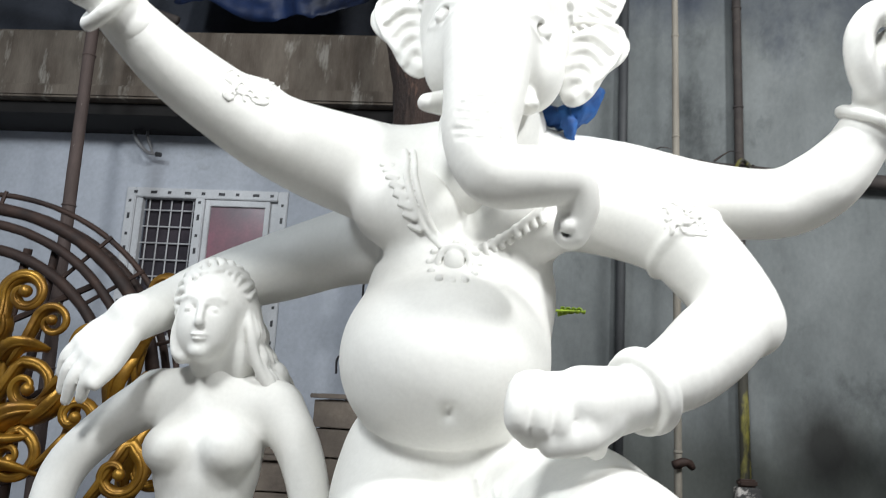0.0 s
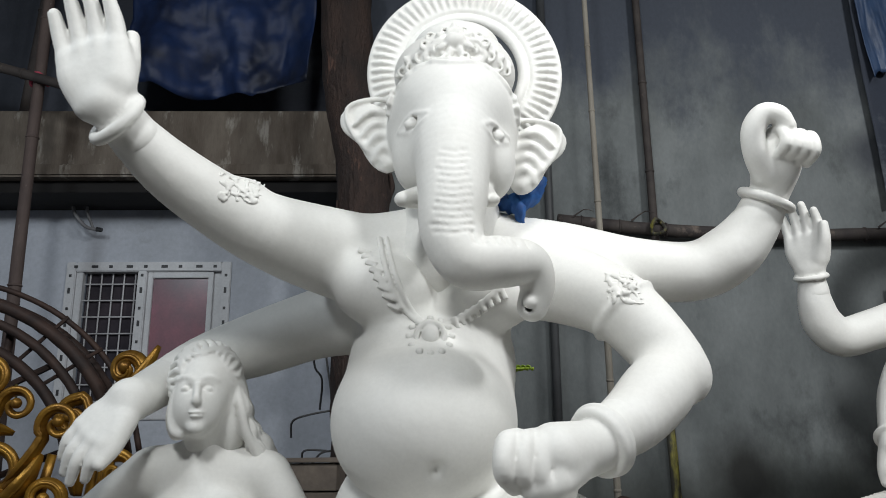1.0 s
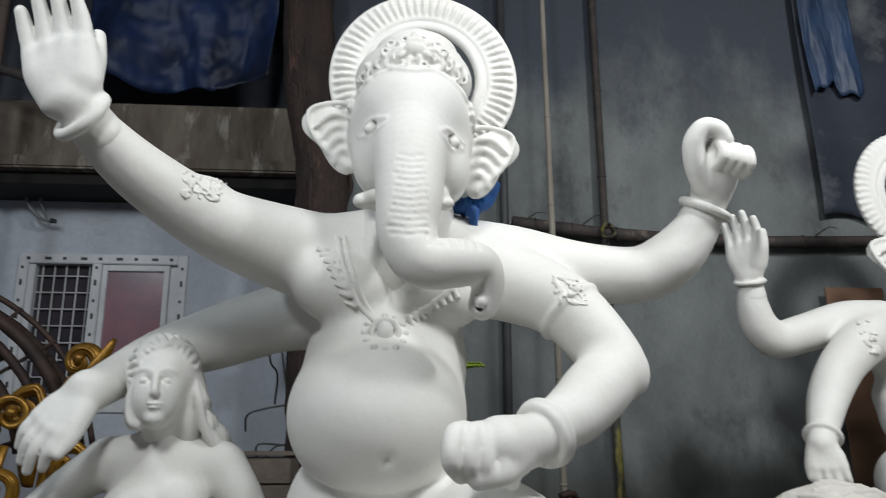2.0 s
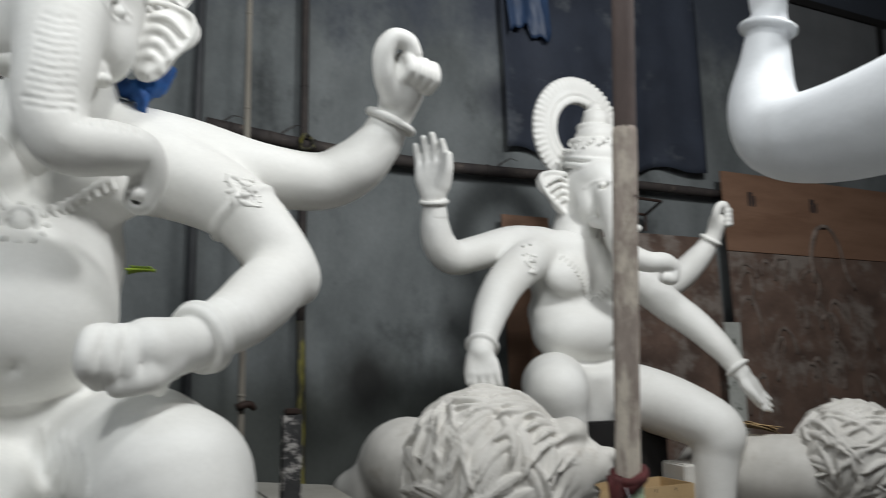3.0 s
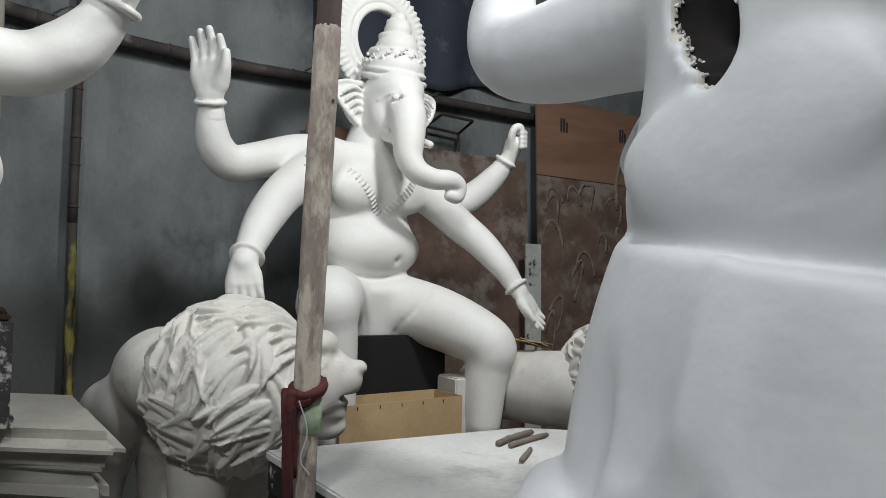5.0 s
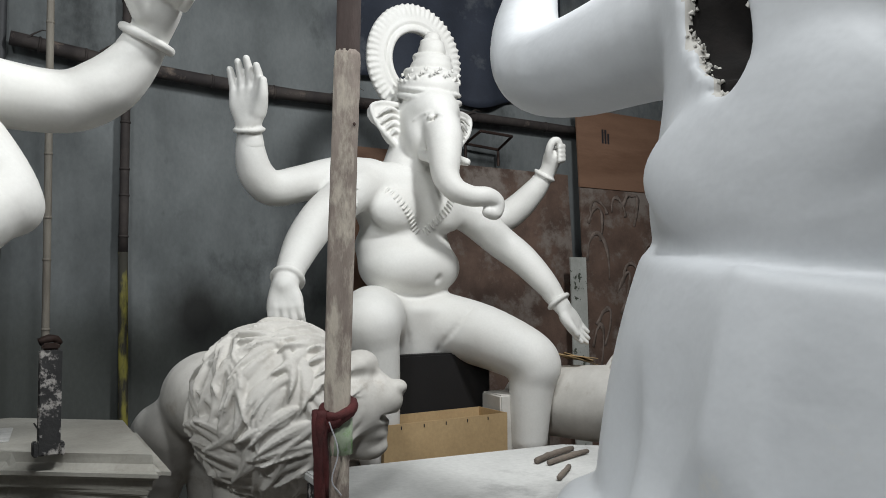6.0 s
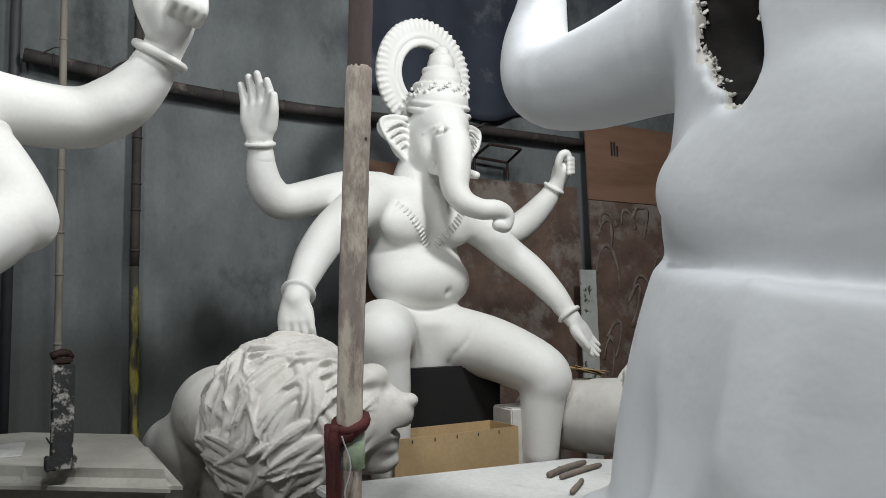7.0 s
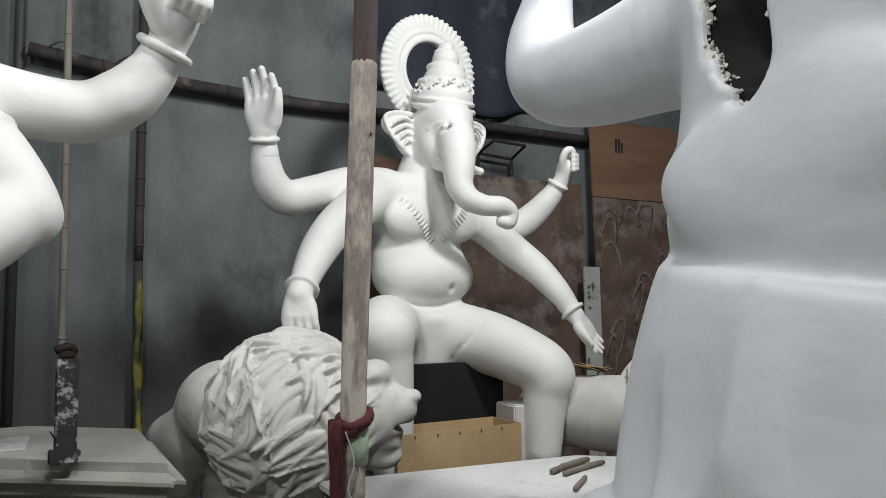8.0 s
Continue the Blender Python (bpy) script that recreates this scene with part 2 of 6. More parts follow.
# ---- modelling clay: a solid field in which forms melt together ----
class Clay:
    def __init__(self, lo, hi, step):
        self.lo, self.h = np.array(lo, float), step
        n = np.ceil((np.array(hi) - self.lo) / step).astype(int) + 1
        self.axes = [(self.lo[i] + step * np.arange(n[i])).astype(np.float32) for i in range(3)]
        self.f = np.full(n, 0.5, np.float32)
        self.turned, self.ease = None, 1

    def window(self, lo, hi):
        s = []
        for i in range(3):
            a = max(int(math.floor((lo[i] - self.lo[i]) / self.h)), 0)
            b = min(int(math.ceil((hi[i] - self.lo[i]) / self.h)) + 1, len(self.axes[i]))
            if b <= a:
                return None, None
            s.append(slice(a, b))
        g = (self.axes[0][s[0]][:, None, None], self.axes[1][s[1]][None, :, None], self.axes[2][s[2]][None, None, :])
        return tuple(s), g

    def tube(self, points, k=0.03, per=5, cut=False):
        line = catmull(points, per).astype(np.float32)
        rmax = float(line[:, 3].max()) + k + 2 * self.h
        s, g = self.window(line[:, :3].min(0) - rmax, line[:, :3].max(0) + rmax)
        if s is None:
            return self
        best = np.full([x.stop - x.start for x in s], 0.5, np.float32)
        for a, b in zip(line, line[1:]):
            w, gg = self.window(np.minimum(a, b)[:3] - rmax, np.maximum(a, b)[:3] + rmax)
            if w is None:
                continue
            ab = b - a
            t = ((gg[0] - a[0]) * ab[0] + (gg[1] - a[1]) * ab[1] + (gg[2] - a[2]) * ab[2]) / max(float(ab[:3] @ ab[:3]), 1e-9)
            t = np.clip(t, 0, 1)
            d = np.sqrt((gg[0] - a[0] - t * ab[0]) ** 2 + (gg[1] - a[1] - t * ab[1]) ** 2 + (gg[2] - a[2] - t * ab[2]) ** 2) - (a[3] + t * ab[3])
            loc = tuple(slice(w[i].start - s[i].start, w[i].stop - s[i].start) for i in range(3))
            best[loc] = np.minimum(best[loc], d)
        if cut:
            self.f[s] = -self.soft(-self.f[s], best, k)
        else:
            self.f[s] = self.soft(self.f[s], best, k)
        return self

    @staticmethod
    def soft(a, b, k):
        h = np.maximum(k - np.abs(a - b), 0) / k
        return np.minimum(a, b) - h * h * k * 0.25

    def local(self, g, c, rot):
        m = np.array(Euler([radians(a) for a in rot]).to_matrix().transposed())
        p = [g[i] - c[i] for i in range(3)]
        return [m[i, 0] * p[0] + m[i, 1] * p[1] + m[i, 2] * p[2] for i in range(3)]

    def blob(self, c, r, rot=(0, 0, 0), k=0.04, cut=False):
        R = max(r) + k + 2 * self.h
        s, g = self.window([x - R for x in c], [x + R for x in c])
        if s is None:
            return self
        q = self.local(g, c, rot)
        k0 = np.sqrt(sum((q[i] / r[i]) ** 2 for i in range(3)))
        k1 = np.sqrt(sum((q[i] / r[i] ** 2) ** 2 for i in range(3)))
        d = np.where(k1 > 1e-6, k0 * (k0 - 1) / np.maximum(k1, 1e-6), -min(r)).astype(np.float32)
        self.f[s] = -self.soft(-self.f[s], d, k) if cut else self.soft(self.f[s], d, k)
        return self

    def ring(self, c, R, r, rot=(0, 0, 0), k=0.012, deep=None, tall=1.0):
        """A ring round the local z axis; deep: its half thickness along that axis; tall: its stretch along local y."""
        B = R * max(tall, 1) + r + k + 2 * self.h
        s, g = self.window([x - B for x in c], [x + B for x in c])
        if s is None:
            return self
        q = self.local(g, c, rot)
        e = (deep or r) / r
        d = np.sqrt((np.sqrt(q[0] ** 2 + (q[1] / tall) ** 2) - R) ** 2 + (q[2] / e) ** 2) - r
        d = (d * min(e, 1)).astype(np.float32)
        self.f[s] = self.soft(self.f[s], d, k)
        return self

    def mane(self, c, R, way, locks, deep, seed, k=0.012):
        """A head of hair in low relief: broad tapering locks with combed strands, laid like shingles back from the way it faces."""
        rng = random.Random(seed)
        d = np.array(Vector(way).normalized())
        na, nb = 420, 840
        th = (np.arange(na) + 0.5) * math.pi / na
        ph = (np.arange(nb) + 0.5) * 2 * math.pi / nb
        u = np.stack(np.broadcast_arrays(np.sin(th)[:, None] * np.cos(ph), np.sin(th)[:, None] * np.sin(ph), np.cos(th)[:, None] + 0 * ph), -1).reshape(-1, 3)
        height = np.zeros(len(u))
        for i in range(locks):
            z = 1 - 2 * (i + 0.5) / locks
            a = 2.399963 * i + rng.uniform(-0.3, 0.3)
            n = np.array((math.sqrt(1 - z * z) * math.cos(a), math.sqrt(1 - z * z) * math.sin(a), z))
            back = -d + (n @ d) * n
            back = back / (np.linalg.norm(back) + 1e-6)
            fall = np.array((0, 0, -1.0)) + n[2] * n
            swirl = math.sin(4.1 * n[0] + 2.3 * n[2] + seed) + math.sin(3.3 * n[1] - 4.7 * n[2] + 2 * seed)
            flow = back * 0.7 + fall * 0.7
            flow = flow + np.cross(n, flow) * (0.55 * swirl + rng.uniform(-0.25, 0.25))
            flow = flow / np.linalg.norm(flow)
            across = np.cross(n, flow)
            size, wide = rng.uniform(0.44, 0.70), rng.uniform(0.10, 0.155)
            bend, top = math.copysign(rng.uniform(0.16, 0.33), math.sin(5.3 * n[0] - 3.9 * n[1] + 3.1 * n[2] + seed) + 0.3 * rng.uniform(-1, 1)), rng.uniform(0.7, 1.15)
            near = np.nonzero(u @ n > 0.70)[0]
            p = u[near]
            t = (p @ flow) / size + 0.42
            w = (p @ across) - bend * (np.sin(2.4 * t) - 0.6 + 0.9 * np.maximum(t, 0) ** 3)
            w = w / (wide * np.sqrt(np.clip(t * 3.2, 0.02, 1)) * np.clip(1.16 - t, 0.02, 1) ** 0.95)
            on = (t > 0) & (t < 1.12) & (np.abs(w) < 1)
            t, w, near = t[on], w[on], near[on]
            rise = (0.28 + 0.72 * t) * np.clip((1.12 - t) * 5, 0, 1) ** 0.6
            strand = 0.78 + 0.22 * np.abs(np.cos(2.0 * math.pi * w + 1.5 * t))
            height[near] = np.maximum(height[near], top * rise * (1 - w * w) ** 0.75 * strand)
        height = height.reshape(na, nb)
        B = R + deep + k + 2 * self.h
        s, g = self.window([x - B for x in c], [x + B for x in c])
        p = [g[i] - c[i] for i in range(3)]
        r = np.sqrt(p[0] ** 2 + p[1] ** 2 + p[2] ** 2) + 1e-6
        fi = np.arccos(np.clip(p[2] / r, -1, 1)) * na / math.pi - 0.5
        fj = (np.arctan2(p[1], p[0]) % (2 * math.pi)) * nb / (2 * math.pi) - 0.5 + 0 * fi
        i0, j0 = np.clip(np.floor(fi).astype(int), 0, na - 2), np.floor(fj).astype(int)
        a, b = np.clip(fi - i0, 0, 1), fj - j0
        j0, j1 = j0 % nb, (j0 + 1) % nb
        hh = (1 - a) * ((1 - b) * height[i0, j0] + b * height[i0, j1]) + a * ((1 - b) * height[i0 + 1, j0] + b * height[i0 + 1, j1])
        q = (r - 0.96 * R - deep * hh) * 0.75
        self.f[s] = self.soft(self.f[s], q.astype(np.float32), k)
        return self

    def slab(self, c, half, rot=(0, 0, 0), edge=0.01, k=0.02, cut=False):
        B = float(np.linalg.norm(half)) + k + 2 * self.h
        s, g = self.window([x - B for x in c], [x + B for x in c])
        q = self.local(g, c, rot)
        d3 = [np.abs(q[i]) - half[i] + edge for i in range(3)]
        d = np.sqrt(sum(np.maximum(x, 0) ** 2 for x in d3)) + np.minimum(np.maximum(np.maximum(d3[0], d3[1]), d3[2]), 0) - edge
        d = d.astype(np.float32)
        self.f[s] = -self.soft(-self.f[s], d, k) if cut else self.soft(self.f[s], d, k)
        return self

    def side(self, y, z):
        """The x of the first solid met at (y, z), going along +x."""
        i, j = int(round((y - self.lo[1]) / self.h)), int(round((z - self.lo[2]) / self.h))
        hit = np.nonzero(self.f[:, i, j] < 0)[0]
        return float(self.axes[0][hit[0]]) if len(hit) else float(self.axes[0][-1])

    def front(self, x, z, way=1):
        """The y of the first solid met at (x, z), going along +y."""
        i, j = int(round((x - self.lo[0]) / self.h)), int(round((z - self.lo[2]) / self.h))
        col = self.f[min(max(i, 0), self.f.shape[0] - 1), :, min(max(j, 0), self.f.shape[2] - 1)]
        hit = np.nonzero(col < 0)[0]
        if not len(hit):
            return float(self.axes[1][-1])
        p, q = float(col[max(hit[0] - 1, 0)]), float(col[hit[0]])
        return float(self.axes[1][hit[0]]) + self.h * q / max(p - q, 1e-6)

    def strip(self, xz, r, k=0.006, per=5, lift=0.0, cut=False, on=None):
        """A thin roll laid on the front, along rows of (x, z)."""
        line = catmull([(x, 0, z, r) for x, z in xz], per)
        pts = [(p[0], (on or self).front(p[0], p[2]) - lift, p[2], r) for p in line]
        return self.tube(pts, k, 1, cut)

    def net(self):
        f = self.f.copy()
        for ax in range(3):
            sl = [slice(None)] * 3
            for e in (0, -1):
                sl[ax] = e
                f[tuple(sl)] = 0.5
        inside = f < 0
        n = np.array(f.shape) - 1
        count = np.zeros(n, np.int8)
        for dx in (0, 1):
            for dy in (0, 1):
                for dz in (0, 1):
                    count += inside[dx:n[0] + dx, dy:n[1] + dy, dz:n[2] + dz]
        cells = np.argwhere((count > 0) & (count < 8))
        idx = np.full(n, -1, np.int64)
        idx[tuple(cells.T)] = np.arange(len(cells))
        pos, num = np.zeros((len(cells), 3)), np.zeros(len(cells))
        corners = [(a, b, c) for a in (0, 1) for b in (0, 1) for c in (0, 1)]
        for a in corners:
            for ax in range(3):
                if a[ax]:
                    continue
                b = list(a)
                b[ax] = 1
                va = f[tuple((cells + a).T)]
                vb = f[tuple((cells + b).T)]
                on = (va < 0) != (vb < 0)
                t = np.where(on, va / np.where(on, va - vb, 1), 0)
                p = np.repeat(np.array(a, float)[None], len(cells), 0)
                p[:, ax] = t
                pos += np.where(on[:, None], p, 0)
                num += on
        verts = self.lo + self.h * (cells + pos / num[:, None])
        if self.turned:
            (cx, cy), a = self.turned
            x, y = verts[:, 0] - cx, verts[:, 1] - cy
            verts[:, 0], verts[:, 1] = cx + x * math.cos(a) - y * math.sin(a), cy + x * math.sin(a) + y * math.cos(a)
        faces = []
        for ax in range(3):
            u, v = (ax + 1) % 3, (ax + 2) % 3
            lo, hi = [slice(1, -1)] * 3, [slice(1, -1)] * 3
            lo[ax], hi[ax] = slice(0, -1), slice(1, None)
            a, b = inside[tuple(lo)], inside[tuple(hi)]
            for flip in (False, True):
                e = np.argwhere((~a & b) if flip else (a & ~b))
                off = np.ones(3, int)
                off[ax] = 0
                e = e + off
                du, dv = np.eye(3, dtype=int)[u], np.eye(3, dtype=int)[v]
                q = [idx[tuple((e - x).T)] for x in (du + dv, dv, 0 * du, du)]
                if flip:
                    q = q[::-1]
                faces.append(np.stack(q, 1))
        return verts, np.vstack(faces)


def cast(name, clays, mat, label, category, group="", ease=1):
    """One mesh out of several pieces of clay."""
    vs, fs, n = [], [], 0
    for c in clays:
        v, q = c.net()
        for _ in range(max(0, c.ease + ease - 1)):
            total, times = np.zeros_like(v), np.zeros(len(v))
            for i in range(4):
                np.add.at(total, q[:, i], v[q[:, (i + 1) % 4]])
                np.add.at(times, q[:, i], 1)
            v = 0.5 * v + 0.5 * total / np.maximum(times, 1)[:, None]
        vs.append(v)
        fs.append(q + n)
        n += len(v)
    v, q = np.vstack(vs), np.vstack(fs)
    me = bpy.data.meshes.new(name)
    me.vertices.add(len(v))
    me.vertices.foreach_set("co", v.astype(np.float32).ravel())
    me.loops.add(4 * len(q))
    me.loops.foreach_set("vertex_index", q.astype(np.int32).ravel())
    me.polygons.add(len(q))
    me.polygons.foreach_set("loop_start", (4 * np.arange(len(q))).astype(np.int32))
    me.update(calc_edges=True)
    me.validate()
    me.polygons.foreach_set("use_smooth", [True] * len(me.polygons))
    me.materials.append(mat)
    return tagged(new(name, me), label, category, group)


def unit(v):
    return np.array(v, float) / np.linalg.norm(v)


def hand(clay, wrist, fwd, side, size, curl=(0.0, 0.0), thumb=1, thumb_way=(0.75, 0.55, 0.0), k=0.012, lengths=(0.42, 0.52, 0.5, 0.42)):
    """A hand from the wrist on: fwd to the fingertips, side across the palm to the little finger, curl bends the two finger joints (degrees, to fwd x side)."""
    w, f, s = np.array(wrist, float), unit(fwd), unit(side)
    n = unit(np.cross(f, s))
    for i in range(4):
        o = (i - 1.5) * 0.155 * size
        kn = w + f * size * (0.5 - 0.03 * abs(i - 1.2)) + s * o
        clay.tube([(*(w + s * o * 0.55), 0.115 * size), (*(w + f * 0.25 * size + s * o * 0.9), 0.125 * size), (*kn, 0.10 * size)], 0.05 * size + k, 3)
        a, b = radians(curl[0]), radians(curl[0] + curl[1])
        L = lengths[i] * size
        p1 = kn + (f * math.cos(a) + n * math.sin(a)) * L * 0.5 + s * o * 0.08
        p2 = p1 + (f * math.cos(b) + n * math.sin(b)) * L * 0.5
        clay.tube([(*kn, 0.085 * size), (*p1, 0.076 * size), (*p2, 0.058 * size)], k, 4)
    t0 = w + f * 0.14 * size - s * thumb * 0.2 * size
    t1 = t0 + (f * thumb_way[0] * 0.3 - s * thumb * thumb_way[1] * 0.3 + n * thumb_way[2] * 0.3) * size
    t2 = t1 + (f * 0.85 - s * thumb * 0.15 + n * thumb_way[2] * 0.4) * 0.28 * size
    clay.tube([(*t0, 0.12 * size), (*t1, 0.095 * size), (*t2, 0.068 * size)], 0.03 * size + k, 4)
    return clay


def bangle(clay, at, way, R, r=0.014, k=0.006, deep=None):
    d = Vector(way).normalized()
    e = d.to_track_quat("Z", "Y").to_euler()
    clay.ring(at, R, r, [math.degrees(a) for a in e], k, deep)


# ---- setting ----
def wall_box(name, lo, hi, mat):
    return tagged(mesh_object(name, box(bmesh.new(), lo, hi), mat), kind="structure")


def tagged_wall(ob, label, category):
    return tagged(ob, label, category, kind="structure")


tagged_wall(wall_box("floor", (-5, -5, -0.15), (10.2, 5.8, 0), FLOOR), "dusty cement workshop floor with plaster spills", "floor")
# unseen ceiling, lightened so that it reflects fill onto the statues
tagged_wall(wall_box("ceiling", (-5, -5, 6.0), (10.2, 5.8, 6.15), CEILING), "unseen sheet ceiling, paled to bounce light", "ceiling")
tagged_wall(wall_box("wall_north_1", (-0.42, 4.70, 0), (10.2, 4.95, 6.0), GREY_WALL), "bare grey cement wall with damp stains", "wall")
tagged_wall(wall_box("wall_jog", (-0.42, 4.95, 0), (-0.22, 5.5, 6.0), WHITE_WALL), "whitewashed return of the wall", "wall")
# west and south walls are out of view, white to reflect fill
tagged_wall(wall_box("wall_west", (-5, -5, 0), (-4.8, 5.5, 6.0), WHITE_WALL), "unseen side wall, made white to bounce light", "wall")
tagged_wall(wall_box("wall_east", (10.0, -5, 0), (10.2, 4.7, 6.0), DARK_WALL), "dark side wall", "wall")
tagged_wall(wall_box("wall_south", (-4.8, -5, 0), (10.0, -4.8, 6.0), WHITE_WALL), "unseen back wall of the workshop, made white to bounce light", "wall")
WX0, WX1, WZ0, WZ1 = -2.78, -1.50, 1.93, 3.14
for i, (lo, hi) in enumerate((((-4.8, 5.5, 0), (WX0, 5.72, 6.0)), ((WX1, 5.5, 0), (-0.22, 5.72, 6.0)), ((WX0, 5.5, 0), (WX1, 5.72, WZ0)), ((WX0, 5.5, WZ1), (WX1, 5.72, 6.0)))):
    tagged_wall(wall_box("wall_window_%d" % (i + 1), lo, hi, WHITE_WALL), "blue-white painted wall round the window", "wall")


def build_window():
    root = tagged(thing("window_1", (WX0, 5.5, WZ0), "white plastic sliding window with film on its frame and a barred pane", "window"), kind="structure")
    w, h = WX1 - WX0, WZ1 - WZ0
    f = 0.075
    for name, lo, hi in (("frame_side", (0, -0.02, 0), (f, 0.1, h)), ("frame_side", (w - f, -0.02, 0), (w, 0.1, h)), ("frame_rail", (f, -0.02, h - f), (w - f, 0.1, h)), ("frame_rail", (f, -0.02, 0), (w - f, 0.1, f)), ("mullion", (0.56, -0.03, f), (0.63, 0.09, h - f))):
        part(name, box(bmesh.new(), lo, hi, 0.006), PVC, root)
    part("sash", box(bmesh.new(), (0.63, 0.0, f), (0.67, 0.06, h - f), 0.004), PVC, root)
    for lo, hi in (((1.10, 0.0, f), (1.14, 0.06, h - f)), ((0.67, 0.0, h - f - 0.05), (1.10, 0.06, h - f)), ((0.67, 0.0, f), (1.10, 0.06, f + 0.05))):
        part("sash", box(bmesh.new(), lo, hi, 0.004), PVC, root)
    part("sash", box(bmesh.new(), (f, 0.0, f), (f + 0.05, 0.06, h - f), 0.004), PVC, root)
    part("pane", box(bmesh.new(), (0.67, 0.025, f + 0.05), (1.10, 0.035, h - f - 0.05)), PINK_PANE, root, "pane covered in pink film")
    part("pane", box(bmesh.new(), (f + 0.05, 0.075, f), (0.56, 0.085, h - f)), DARK_PANE, root, "dark pane behind the bars")
    part("pane", box(bmesh.new(), (1.14, 0.03, f), (w - f, 0.04, h - f)), PVC, root)
    for i in range(5):
        x = f + 0.09 + i * 0.088
        part("bar", pipe(bmesh.new(), [(x, 0.05, f, 0.006), (x, 0.05, h - f, 0.006)], 6, 1), BAR, root)
    for i in range(8):
        z = f + 0.06 + i * 0.13
        part("bar", pipe(bmesh.new(), [(f + 0.05, 0.045, z, 0.006), (0.56, 0.045, z, 0.006)], 6, 1), BAR, root)
    # printed film marks
    for i in range(9):
        x = 0.06 + i * 0.135
        part("film_mark", box(bmesh.new(), (x, -0.0225, h - 0.048), (x + (0.05 if i % 2 else 0.028), -0.0205, h - 0.026)), FILM_MARK, root)
    for i in range(9):
        z = 0.05 + i * 0.13
        for x in (0.026, 0.585, w - 0.048):
            y = -0.0325 if x == 0.585 else -0.0225
            part("film_mark", box(bmesh.new(), (x, y, z), (x + 0.02, y + 0.002, z + (0.045 if i % 2 else 0.022))), FILM_MARK, root)


build_window()


# concrete ledge over the window, with its rough lower lip
bm = box(bmesh.new(), (-4.8, 4.98, 3.70), (-0.44, 5.5, 4.20), 0.02)
box(bm, (-4.8, 4.94, 3.66), (-0.44, 5.5, 3.76), 0.015)
tagged_wall(mesh_object("trim_ledge", bm, CONCRETE), "water-stained concrete ledge over the window", "ledge")
# black strip added as the shade below the ledge
tagged_wall(wall_box("trim_soffit_shade", (-4.8, 5.05, 3.57), (-0.44, 5.5, 3.655), BLACK), "near-black strip painting the shade under the ledge", "ledge")
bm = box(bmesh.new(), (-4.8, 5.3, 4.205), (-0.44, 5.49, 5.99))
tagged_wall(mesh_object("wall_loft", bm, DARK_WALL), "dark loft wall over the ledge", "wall")


